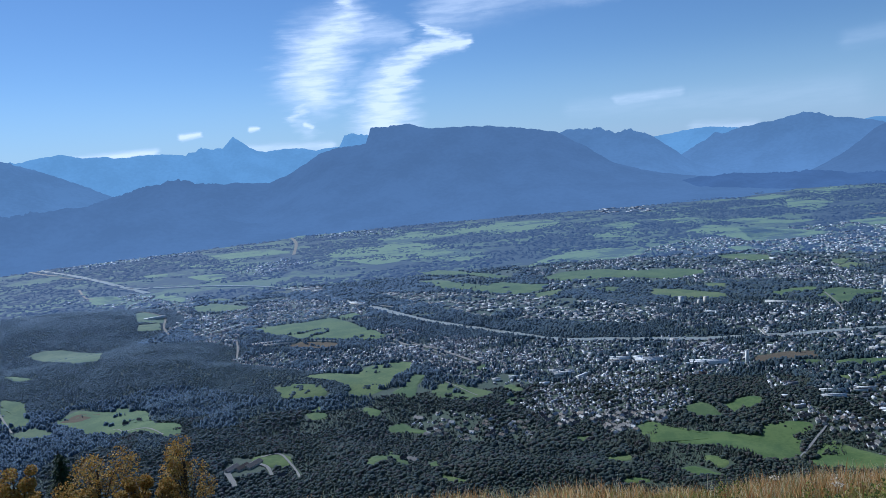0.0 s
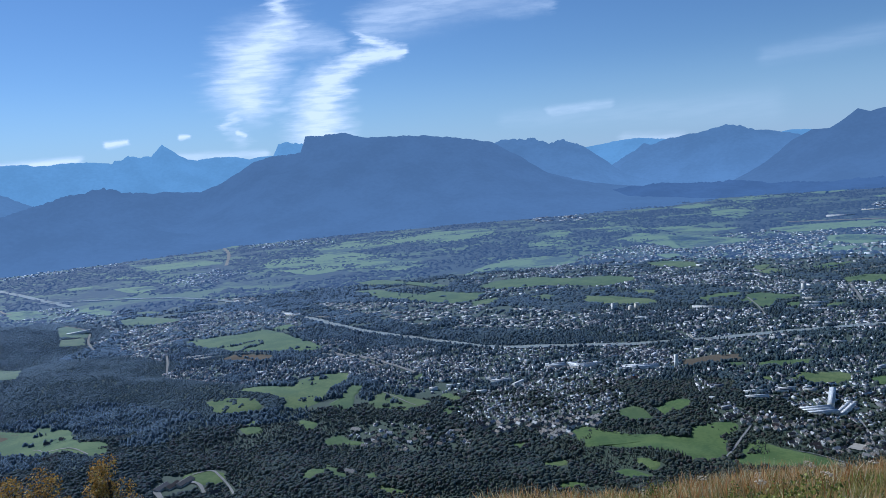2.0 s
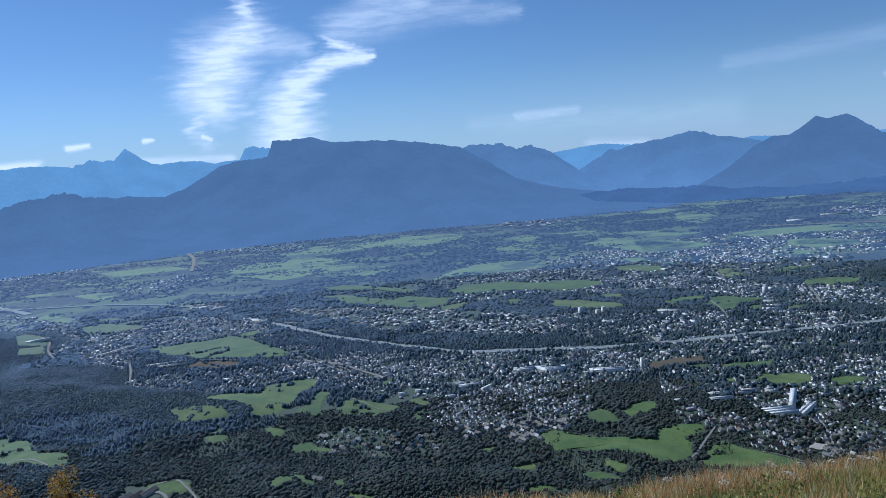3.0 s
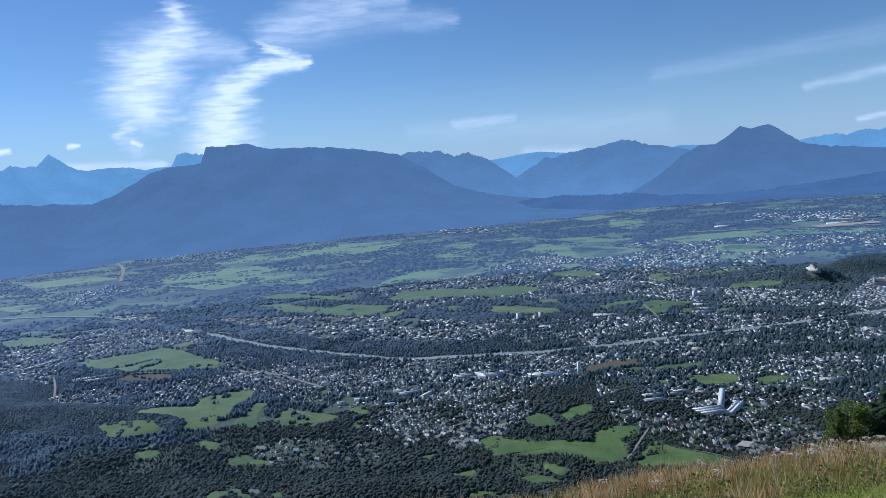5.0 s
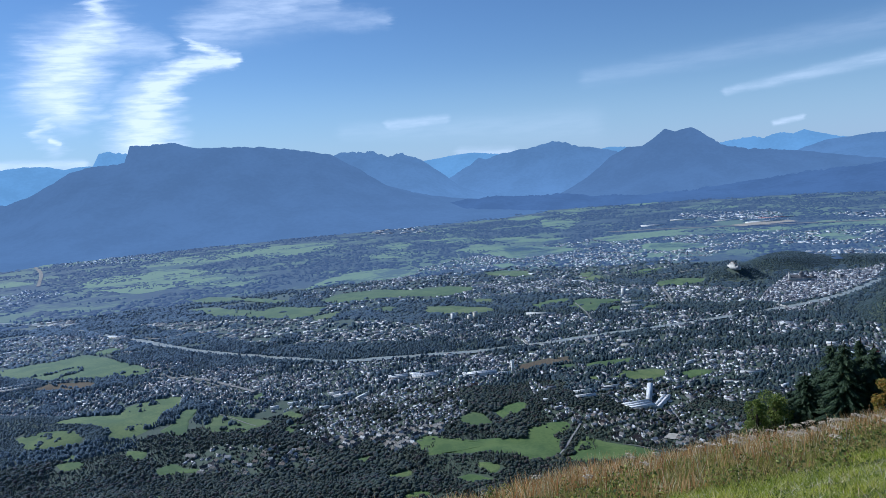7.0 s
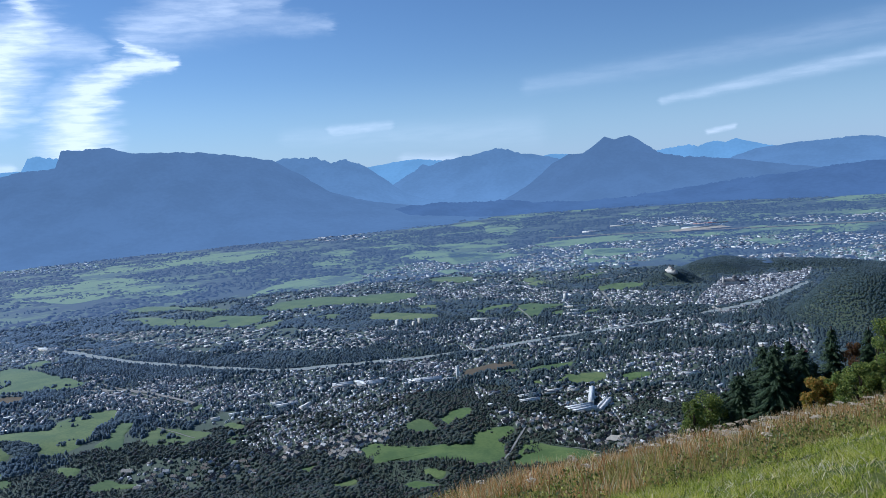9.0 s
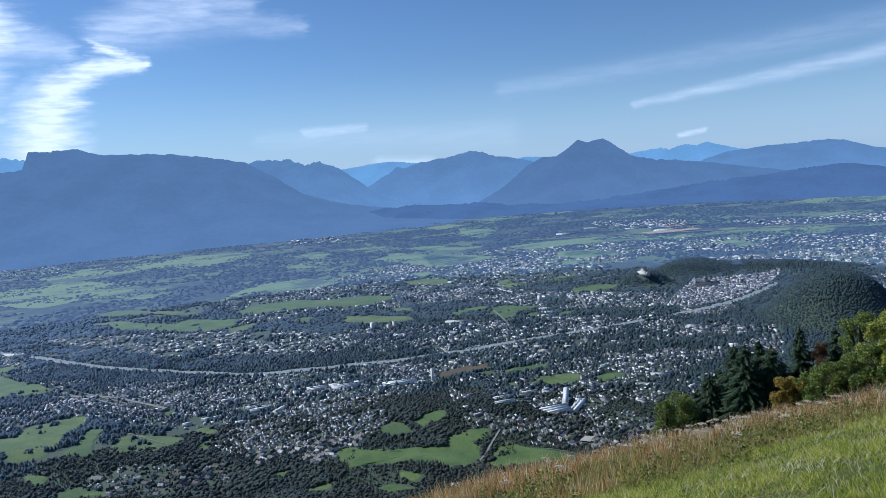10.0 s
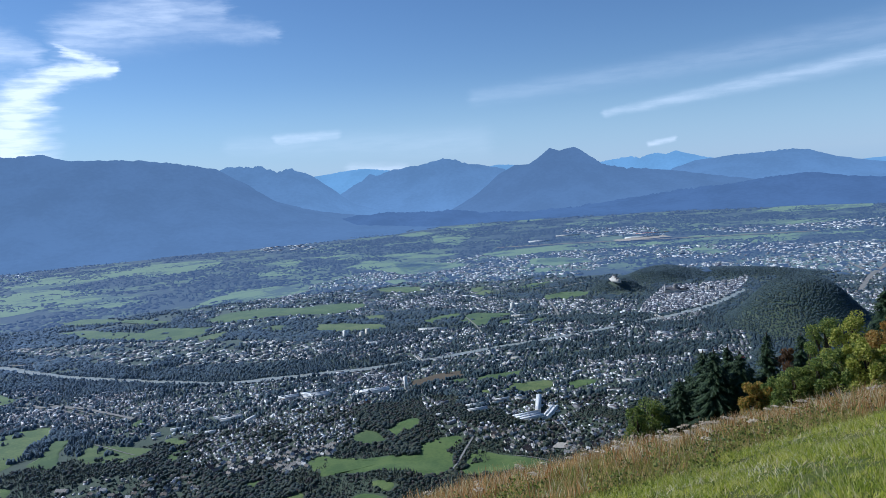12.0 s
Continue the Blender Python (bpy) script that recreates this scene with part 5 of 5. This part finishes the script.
# polished panel added to a roof, tilted to mirror the sun as a glint
M_GLINT = material("polished glint surface", (0.5, 0.52, 0.55), 0.14, (0.42, 0.44, 0.48), scale=1.0, metal=1.0)
glinting = place(house(6.0, 4.4, 2.0, 1.8, "house with a bright glint panel added on its steep roof"), 221, 619, -20)
panel = part("solar_panel", box_mesh("solar_panel", -1.5, 1.5, -1.0, 1.0, 0, 0.1, M_GLINT), glinting, "bright polished panel added to throw a sun glint")
lean = Vector((-0.634, -0.247, 0.733)).to_track_quat("Z", "Y").to_matrix().to_4x4()
panel.matrix_basis = glinting.matrix_basis.to_3x3().to_4x4().inverted() @ Matrix.Translation((-1.0, -0.5, 4.3)) @ lean
tank = part("bracket", box_mesh("bracket", -0.1, 0.1, -0.1, 0.1, 3.2, 4.35, M_WALL_ONE), glinting)
tank.location = (-0.8, -0.75, 0)

# ---- the meadow in front ----
M_GRASS = material("green grass", gloss=0.15, rough=0.7, other=(0.5, 0.62, 0.5), scale=1.6, island=1, spread=(0.40, 0.60), through_light=0.5,
                   colours=((0.56, 0.56, 0.06), (0.72, 0.68, 0.10), (0.30, 0.34, 0.035), (0.86, 0.78, 0.24), (0.42, 0.47, 0.05), (0.84, 0.74, 0.30), (0.07, 0.10, 0.015)))
M_STRAW = material("dry grass", gloss=0.1, rough=0.9, other=(0.62, 0.52, 0.42), scale=0.9, island=1, spread=(0.40, 0.6), through_light=0.52,
                   colours=((0.58, 0.34, 0.15), (0.70, 0.46, 0.21), (0.42, 0.22, 0.09), (0.80, 0.62, 0.33), (0.30, 0.29, 0.10), (0.60, 0.40, 0.19), (0.36, 0.34, 0.13)))
M_PALE = material("bleached grass", gloss=0.1, rough=0.9, other=(0.85, 0.8, 0.7), scale=0.6, island=1, through_light=0.4,
                  colours=((0.78, 0.70, 0.48), (0.86, 0.80, 0.60), (0.70, 0.58, 0.36), (0.82, 0.76, 0.56)))
M_UNDER = material("rank undergrowth", gloss=0.1, rough=0.9, other=(0.8, 0.8, 0.7), scale=0.6, island=1, through_light=0.4,
                   colours=((0.36, 0.33, 0.09), (0.52, 0.39, 0.16), (0.24, 0.27, 0.06), (0.32, 0.32, 0.08), (0.17, 0.12, 0.06), (0.60, 0.48, 0.24)))
M_WEED = material("weed leaves", rough=0.55, other=(0.8, 0.85, 0.7), scale=2.0, island=1, through_light=0.35,
                  colours=((0.20, 0.24, 0.05), (0.30, 0.31, 0.07), (0.08, 0.11, 0.03), (0.42, 0.40, 0.10), (0.26, 0.17, 0.07), (0.12, 0.15, 0.04)))
M_UMBEL = material("dry seed heads", (0.62, 0.54, 0.42), 0.9, (0.30, 0.23, 0.16), scale=4.0)


def blades(name, label, x, y, tall, wide, bend, mat, head=0.0):
    """Blades or stalks of grass in one mesh: each a bent strip of three triangles, with a fuller head if asked for."""
    n = len(x)
    a, lean = rng.uniform(0, math.tau, n), rng.uniform(0, math.tau, n)
    z = land(x, y) - 0.03
    px, py = np.cos(a) * wide / 2, np.sin(a) * wide / 2
    lx, ly = np.cos(lean) * tall * bend * rng.uniform(0.2, 1.0, n), np.sin(lean) * tall * bend * rng.uniform(0.2, 1.0, n)
    w2 = 1.0 + head
    rows = [(x - px, y - py, z), (x + px, y + py, z), (x + lx * 0.4 + px * w2, y + ly * 0.4 + py * w2, z + tall * 0.62), (x + lx * 0.4 - px * w2, y + ly * 0.4 - py * w2, z + tall * 0.62), (x + lx, y + ly, z + tall)]
    v = np.stack([np.stack(r, -1) for r in rows], 1).reshape(-1, 3)
    f = (np.array([(0, 1, 2), (0, 2, 3), (3, 2, 4)])[None] + (np.arange(n) * 5)[:, None, None]).reshape(-1, 3)
    return tagged(new(name, mesh_of(name, v, f, mat)), label, "grass", kind="stuff")


def sprouts(name, label, x, y, tall, wide, bend, mat):
    """Short fine grass in one mesh, a narrow leaning triangle a blade."""
    n = len(x)
    a, lean = rng.uniform(0, math.tau, n), rng.uniform(0, math.tau, n)
    z = land(x, y) - 0.02
    px, py = np.cos(a) * wide / 2, np.sin(a) * wide / 2
    off = tall * bend * rng.uniform(0.1, 1.0, n)
    rows = [(x - px, y - py, z), (x + px, y + py, z), (x + np.cos(lean) * off, y + np.sin(lean) * off, z + tall)]
    v = np.stack([np.stack(r, -1) for r in rows], 1).reshape(-1, 3)
    return tagged(new(name, mesh_of(name, v, np.arange(3 * n).reshape(-1, 3), mat)), label, "grass", kind="stuff")


def sown(n, x0, x1, y0, y1):
    return rng.uniform(x0, x1, n), rng.uniform(y0, y1, n)


def rank_edge(x):
    """How far down the slope the cut grass gives way to rank dry grass."""
    return 13.6 + 1.1 * fractal(41, x * 0.16, x * 0, 3)


x, y = sown(430000, 2, 32, 4, 16.5)
keep = (y < rank_edge(x) + rng.normal(0, 0.35, len(x))) & (x > y * 0.55) & (np.hypot(x, y) > 9)
x, y = x[keep], y[keep]
lush = 0.85 + 0.7 * fractal(43, x * 0.9, y * 0.9, 3) + 1.0 * fractal(45, x * 2.6, y * 2.6, 2)
sprouts("meadow_grass", "lush green grass of a steep mountain meadow", x, y, rng.uniform(0.05, 0.16, len(x)) * np.clip(lush, 0.2, 1.9), rng.uniform(0.007, 0.017, len(x)), 1.3, M_GRASS)
x, y = sown(60000, -9, 9, -8, 9)
sprouts("trodden_grass", "short trodden grass round the viewpoint", x, y, rng.uniform(0.03, 0.09, len(x)), rng.uniform(0.006, 0.012, len(x)), 0.9, M_GRASS)
x, y = sown(12000, 4, 32, 5, 15)
keep = (y < rank_edge(x)) & (x > y * 0.5)
blades("seed_stalks", "pale seed stalks standing in the meadow", x[keep], y[keep], rng.uniform(0.08, 0.19, keep.sum()), rng.uniform(0.004, 0.009, keep.sum()), 1.5, M_PALE, 0.6)
x, y = sown(190000, -6, 66, 12, 35)
keep = y > rank_edge(x) + rng.normal(0, 0.5, len(x))
x, y = x[keep], y[keep]
sprouts("undergrowth", "rank brownish undergrowth on the brow of the slope", x, y, rng.uniform(0.12, 0.4, len(x)), rng.uniform(0.02, 0.045, len(x)), 0.8, M_UNDER)
x, y = sown(165000, -6, 66, 13, 35.5)
thick = 1.2 * fractal(47, x * 0.28, y * 0.4, 3) + 0.065 * (y - 22)
keep = (y > rank_edge(x) + 0.3) & (rng.random(len(x)) < np.clip(0.45 + 1.1 * thick, 0.04, 1))
x, y = x[keep], y[keep]
patch = 0.8 + 0.4 * fractal(49, x * 0.35, y * 0.35, 2)
tall = rng.uniform(0.3, 0.95, len(x)) * np.clip(patch + 0.6 * fractal(51, x * 1.1, y * 1.1, 3), 0.25, 1.45)
pale = rng.random(len(x)) < 0.2
blades("dry_grass", "tall red-brown dry grass on the brow of the slope", x[~pale], y[~pale], tall[~pale], rng.uniform(0.008, 0.018, (~pale).sum()), 0.45, M_STRAW, 0.9)
blades("pale_grass", "pale bleached stalks among the dry grass", x[pale], y[pale], tall[pale] * 1.1, rng.uniform(0.005, 0.011, pale.sum()), 0.5, M_PALE, 0.9)


def leaf_cloud(centres, radii, count, size, seed, hang=0.0):
    """Small leaves spread in and round the clumps at these centres: four-cornered, each turned its own way."""
    g = np.random.default_rng(seed)
    k = g.integers(0, len(centres), count)
    d = g.normal(size=(count, 3))
    d /= np.linalg.norm(d, axis=1)[:, None]
    p = centres[k] + d * radii[k][:, None] * g.uniform(0.35, 1.05, count)[:, None] ** 0.6
    u = g.normal(size=(count, 3))
    u[:, 2] -= hang
    u /= np.linalg.norm(u, axis=1)[:, None]
    w = np.cross(u, g.normal(size=(count, 3)))
    w /= np.linalg.norm(w, axis=1)[:, None]
    s = size * g.uniform(0.6, 1.3, count)[:, None]
    quad = np.stack([p - u * s * 0.6, p + w * s * 0.38, p + u * s * 0.6, p - w * s * 0.38], 1)
    f = (np.array([(0, 1, 2), (0, 2, 3)])[None] + (np.arange(count) * 4)[:, None, None]).reshape(-1, 3)
    return quad.reshape(-1, 3), f


def limb(points, r0, r1, sides=6):
    """A tapered round limb along a line of points."""
    p = np.array(points, float)
    v, f = [], []
    for i, q in enumerate(p):
        r = r0 + (r1 - r0) * i / (len(p) - 1)
        v += [(q[0] + r * math.cos(k * math.tau / sides), q[1] + r * math.sin(k * math.tau / sides), q[2]) for k in range(sides)]
    for i in range(len(p) - 1):
        f += [(i * sides + k, i * sides + (k + 1) % sides, (i + 1) * sides + (k + 1) % sides, (i + 1) * sides + k) for k in range(sides)]
    return np.array(v), np.array(f)


M_BARK = material("bark", (0.09, 0.07, 0.055), 0.95, (0.05, 0.04, 0.03), scale=6.0, bump=0.6, stretch=(1, 1, 0.3))
M_NEEDLE = material("spruce needles", rough=0.7, other=(0.7, 0.75, 0.7), scale=1.5, island=1, through_light=0.15,
                    colours=((0.030, 0.056, 0.026), (0.040, 0.070, 0.030), (0.024, 0.046, 0.024), (0.052, 0.084, 0.036)))
LEAVES = {
    "green": material("green leaves", rough=0.55, other=(0.6, 0.7, 0.6), scale=1.2, island=1, through_light=0.45, colours=((0.17, 0.23, 0.055), (0.26, 0.30, 0.07), (0.10, 0.15, 0.045), (0.40, 0.42, 0.11))),
    "lime": material("yellow-green leaves", rough=0.55, other=(0.8, 0.8, 0.7), scale=1.2, island=1, through_light=0.4, colours=((0.30, 0.34, 0.05), (0.40, 0.42, 0.07), (0.20, 0.25, 0.045), (0.52, 0.50, 0.12))),
    "autumn": material("autumn leaves", rough=0.6, other=(0.75, 0.7, 0.6), scale=1.2, island=1, through_light=0.4, colours=((0.40, 0.23, 0.05), (0.50, 0.32, 0.08), (0.26, 0.15, 0.04), (0.30, 0.25, 0.06), (0.56, 0.42, 0.16))),
    "turning": material("turning leaves", rough=0.6, other=(0.75, 0.7, 0.6), scale=1.2, island=1, through_light=0.45, colours=((0.42, 0.30, 0.06), (0.26, 0.27, 0.05), (0.52, 0.38, 0.10), (0.18, 0.21, 0.05), (0.46, 0.26, 0.06))),
    "russet": material("russet leaves", rough=0.6, other=(0.75, 0.7, 0.65), scale=1.2, island=1, through_light=0.35, colours=((0.16, 0.08, 0.04), (0.20, 0.11, 0.05), (0.12, 0.07, 0.035), (0.14, 0.10, 0.05))),
}


def broadleaf(bearing, distance, tall, wide, leaves, label, seed, airy=0.0, name="tree"):
    """A broad-leaved tree: trunk with limbs, and an uneven crown of small leaves with gaps."""
    g = np.random.default_rng(seed)
    x, y = polar(bearing, distance)
    root = new(name)
    root.location = (x, y, float(land(x, y)) - 0.1)
    n = 26
    h = g.uniform(0.3, 0.98, n) * tall
    spread = wide / 2 * np.sqrt(np.clip(1 - ((h / tall - 0.55) / 0.5) ** 2, 0.05, 1))
    a = g.uniform(0, math.tau, n)
    off = spread * g.uniform(0.25, 1.0, n)
    centres = np.column_stack([off * np.cos(a), off * np.sin(a), h])
    radii = g.uniform(0.10, 0.2, n) * wide * (1 - 0.25 * airy)
    stem = [(0.1 * math.sin(i * 1.3), 0.1 * math.cos(i * 1.7), tall * i / 8) for i in range(8)]
    vs, fs, count = [], [], 0
    for pts, r0, r1 in [(stem, 0.028 * tall, 0.008 * tall)] + [([(0.05, 0.05, c[2] * 0.5), c * (0.5, 0.5, 0.82), c], 0.008 * tall, 0.003 * tall) for c in centres]:
        v, f = limb(pts, r0, r1, 5)
        vs.append(v)
        fs.append(f + count)
        count += len(v)
    part("trunk", mesh_of("trunk", np.concatenate(vs), np.concatenate(fs), M_BARK), root)
    v, f = leaf_cloud(centres, radii, int(8500 * (1 - 0.55 * airy)), 0.145, seed + 1, 0.3)
    part("crown", mesh_of("crown", v, f, LEAVES[leaves]), root)
    return tagged(root, label, "tree")


def spruce(bearing, distance, tall, wide, label, seed):
    """A spruce: straight trunk and whorls of drooping boughs, each a spray of narrow needled twigs."""
    g = np.random.default_rng(seed)
    x, y = polar(bearing, distance)
    root = new("spruce")
    root.location = (x, y, float(land(x, y)) - 0.1)
    v, f = limb([(0, 0, tall * i / 5) for i in range(6)], 0.022 * tall, 0.004 * tall, 7)
    part("trunk", mesh_of("trunk", v, f, M_BARK), root)
    tri = []
    tiers = int(tall * 4.2)
    for i in range(tiers):
        u = i / tiers
        z0 = tall * (0.06 + 0.92 * u)
        reach0 = wide / 2 * (1 - u) ** 0.68 + 0.1
        for k in range(g.integers(10, 14)):
            a = g.uniform(0, math.tau)
            reach = reach0 * g.uniform(0.65, 1.15)
            z = z0 + g.normal(0, 0.1)
            ca, sa = math.cos(a), math.sin(a)
            for s in np.linspace(0.2, 1.0, max(4, int(reach * 7))):
                droop = z - 0.42 * reach * s ** 1.4 + 0.12 * reach * s ** 3
                p = np.array((ca * reach * s, sa * reach * s, droop))
                for side in (-1, 1):
                    w = 0.34 * (1.1 - 0.75 * s) * max(0.4, min(1, reach)) * g.uniform(0.7, 1.3) + 0.06
                    q = p + np.array((ca * 0.16 - sa * side * w, sa * 0.16 + ca * side * w, -0.07 - g.uniform(0, 0.14)))
                    tri.append((p + (0, 0, 0.03), p + (ca * 0.16, sa * 0.16, -0.05), q))
                tri.append((p + (-sa * 0.05, ca * 0.05, 0), p + (sa * 0.05, -ca * 0.05, 0), p + (ca * 0.05, sa * 0.05, -0.22 - g.uniform(0, 0.12))))
    t = np.array(tri).reshape(-1, 3)
    part("crown", mesh_of("crown", t, np.arange(len(t)).reshape(-1, 3), M_NEEDLE), root)
    return tagged(root, label, "tree")


DARK = "dark green spruce on the brow of the slope"
for i, (bearing, distance, tall, wide) in enumerate((
    (43.9, 73, 8.3, 5.3), (44.8, 71, 9.3, 5.8), (45.6, 74, 10.1, 6), (46.6, 72, 11.5, 6.5), (47.4, 69, 10.5, 6.2), (48.4, 73, 11.5, 6.2), (49.2, 70, 9.8, 5.8), (49.9, 73, 8.7, 5.5), (51.1, 74, 11.5, 4.2), (53.4, 76, 10.5, 4.4), (58.6, 66, 9.9, 4.2), (60.2, 66, 10.2, 4.2), (-30.2, 62, 9.6, 4.2),
)):
    spruce(bearing, distance, tall, wide, DARK if bearing > 0 else "dark spruce beside autumn trees down the slope", 200 + i)
for i, (bearing, distance, tall, wide, leaves, label, airy) in enumerate((
    (41.5, 68, 7.6, 3.8, "green", "light green broad-leaved tree at the edge of the slope", 0.45), (42.7, 70, 8.0, 3.6, "green", "green broad-leaved tree beside the spruces", 0.1),
    (52.4, 74, 9.6, 3.4, "russet", "thin russet tree behind the brow of the slope", 0.6), (55, 70, 9.5, 4.4, "green", "tall green broad-leaved tree behind the brow", 0.45), (56.8, 67, 8.5, 4.4, "lime", "yellow-green broad-leaved tree behind the brow", 0.3),
    (53.9, 72, 8.3, 3.0, "green", "dark green tree among the spruces", 0.45), (58.9, 63, 6.9, 3.4, "autumn", "orange autumn tree on the brow", 0.2), (61, 62, 7.8, 4.0, "green", "green tree at the end of the row", 0.1),
    (-28, 54, 7.6, 6.0, "autumn", "golden autumn tree down the slope", 0.2), (-25.6, 55, 6.4, 3.6, "autumn", "small golden tree with thin leaves", 0.3), (-22, 54, 8.7, 5.6, "autumn", "orange-brown autumn tree with bare twigs", 0.5),
    (-33, 54, 6.2, 4.0, "autumn", "yellowing shrub tree down the slope", 0.2), (-23.8, 53, 5.6, 3.0, "autumn", "low golden tree beside a taller one", 0.3),
)):
    broadleaf(bearing, distance, tall, wide, leaves, label, 300 + 7 * i, airy)
for i, (bearing, distance, tall, wide, leaves, label) in enumerate((
    (50.3, 60, 4.6, 2.4, "turning", "yellow and orange bush at the edge of the meadow"), (50.9, 61, 4.3, 2.2, "turning", "yellowing bush at the edge of the meadow"), (56.2, 58, 4.9, 3.2, "green", "green bush under the broad-leaved trees"), (57.6, 57, 4.7, 3.2, "lime", "yellow-green bush on the brow"), (59.4, 57, 4.5, 3.0, "green", "leafy bush at the end of the row"), (51.6, 60, 4.3, 2.6, "green", "green bush at the edge of the meadow"), (52.9, 58, 4.3, 3.0, "green", "green bush under the trees"), (54.5, 58, 4.1, 2.6, "green", "low green bush under the trees"),
)):
    broadleaf(bearing, distance, tall, wide, leaves, label, 500 + 7 * i, 0.1, "bush")


def weeds(count):
    """Clumps of broad-leaved weeds where the meadow meets the dry grass, too many and too tangled to count."""
    vs, fs, n = [], [], 0
    for i in range(count):
        x = rng.uniform(7, 44)
        y = float(rank_edge(np.array([x]))[0]) + rng.uniform(-2, 16) * rng.random()
        size = rng.uniform(0.3, 1.1)
        c = np.column_stack([rng.normal(0, size * 0.6, 8), rng.normal(0, size * 0.5, 8), rng.uniform(0.02, size * 0.4, 8)]) + (x, y, float(land(x, y)))
        v, f = leaf_cloud(c, np.full(8, size * 0.3), 200, 0.075, 700 + i)
        vs.append(v)
        fs.append(f + n)
        n += len(v)
    return tagged(new("weeds", mesh_of("weeds", np.concatenate(vs), np.concatenate(fs), M_WEED)), "dark green weeds between meadow and dry grass", "weeds", kind="stuff")


weeds(140)


def umbel(x, y, tall, seed):
    """A dried umbel: a stalk with rays that bear small round seed heads."""
    g = np.random.default_rng(seed)
    v, f = limb([(0, 0, 0), (0.02, 0.01, tall * 0.5), (0.03, 0.0, tall)], 0.012, 0.006, 4)
    vs, fs, count = [v], [f], len(v)
    for _ in range(26):
        a, r = g.uniform(0, math.tau), 0.17 * math.sqrt(g.random())
        c = np.array((0.03 + r * math.cos(a), r * math.sin(a), tall + 0.04 - r * 0.2))
        s = 0.018
        q = np.array([(-s, -s, 0), (s, -s, 0), (s, s, 0), (-s, s, 0), (-s, -s, s), (s, -s, s), (s, s, s), (-s, s, s)]) + c
        vs.append(q)
        fs.append(np.array([(3, 2, 1, 0), (4, 5, 6, 7), (0, 1, 5, 4), (1, 2, 6, 5), (2, 3, 7, 6), (3, 0, 4, 7)]) + count)
        count += 8
    ob = new("dry_umbel", mesh_of("dry_umbel", np.concatenate(vs), np.concatenate(fs), M_UMBEL))
    ob.location = (x, y, float(land(x, y)))
    return tagged(ob, "dried pale umbel among the tall grass", "plant", "umbels in the dry grass")


for i in range(80):
    x, y = (rng.normal(22, 2.2), rng.normal(22, 1.8)) if i % 2 else (rng.uniform(8, 46), rng.uniform(15, 29))
    umbel(x, y, rng.uniform(0.55, 0.95), 900 + i)
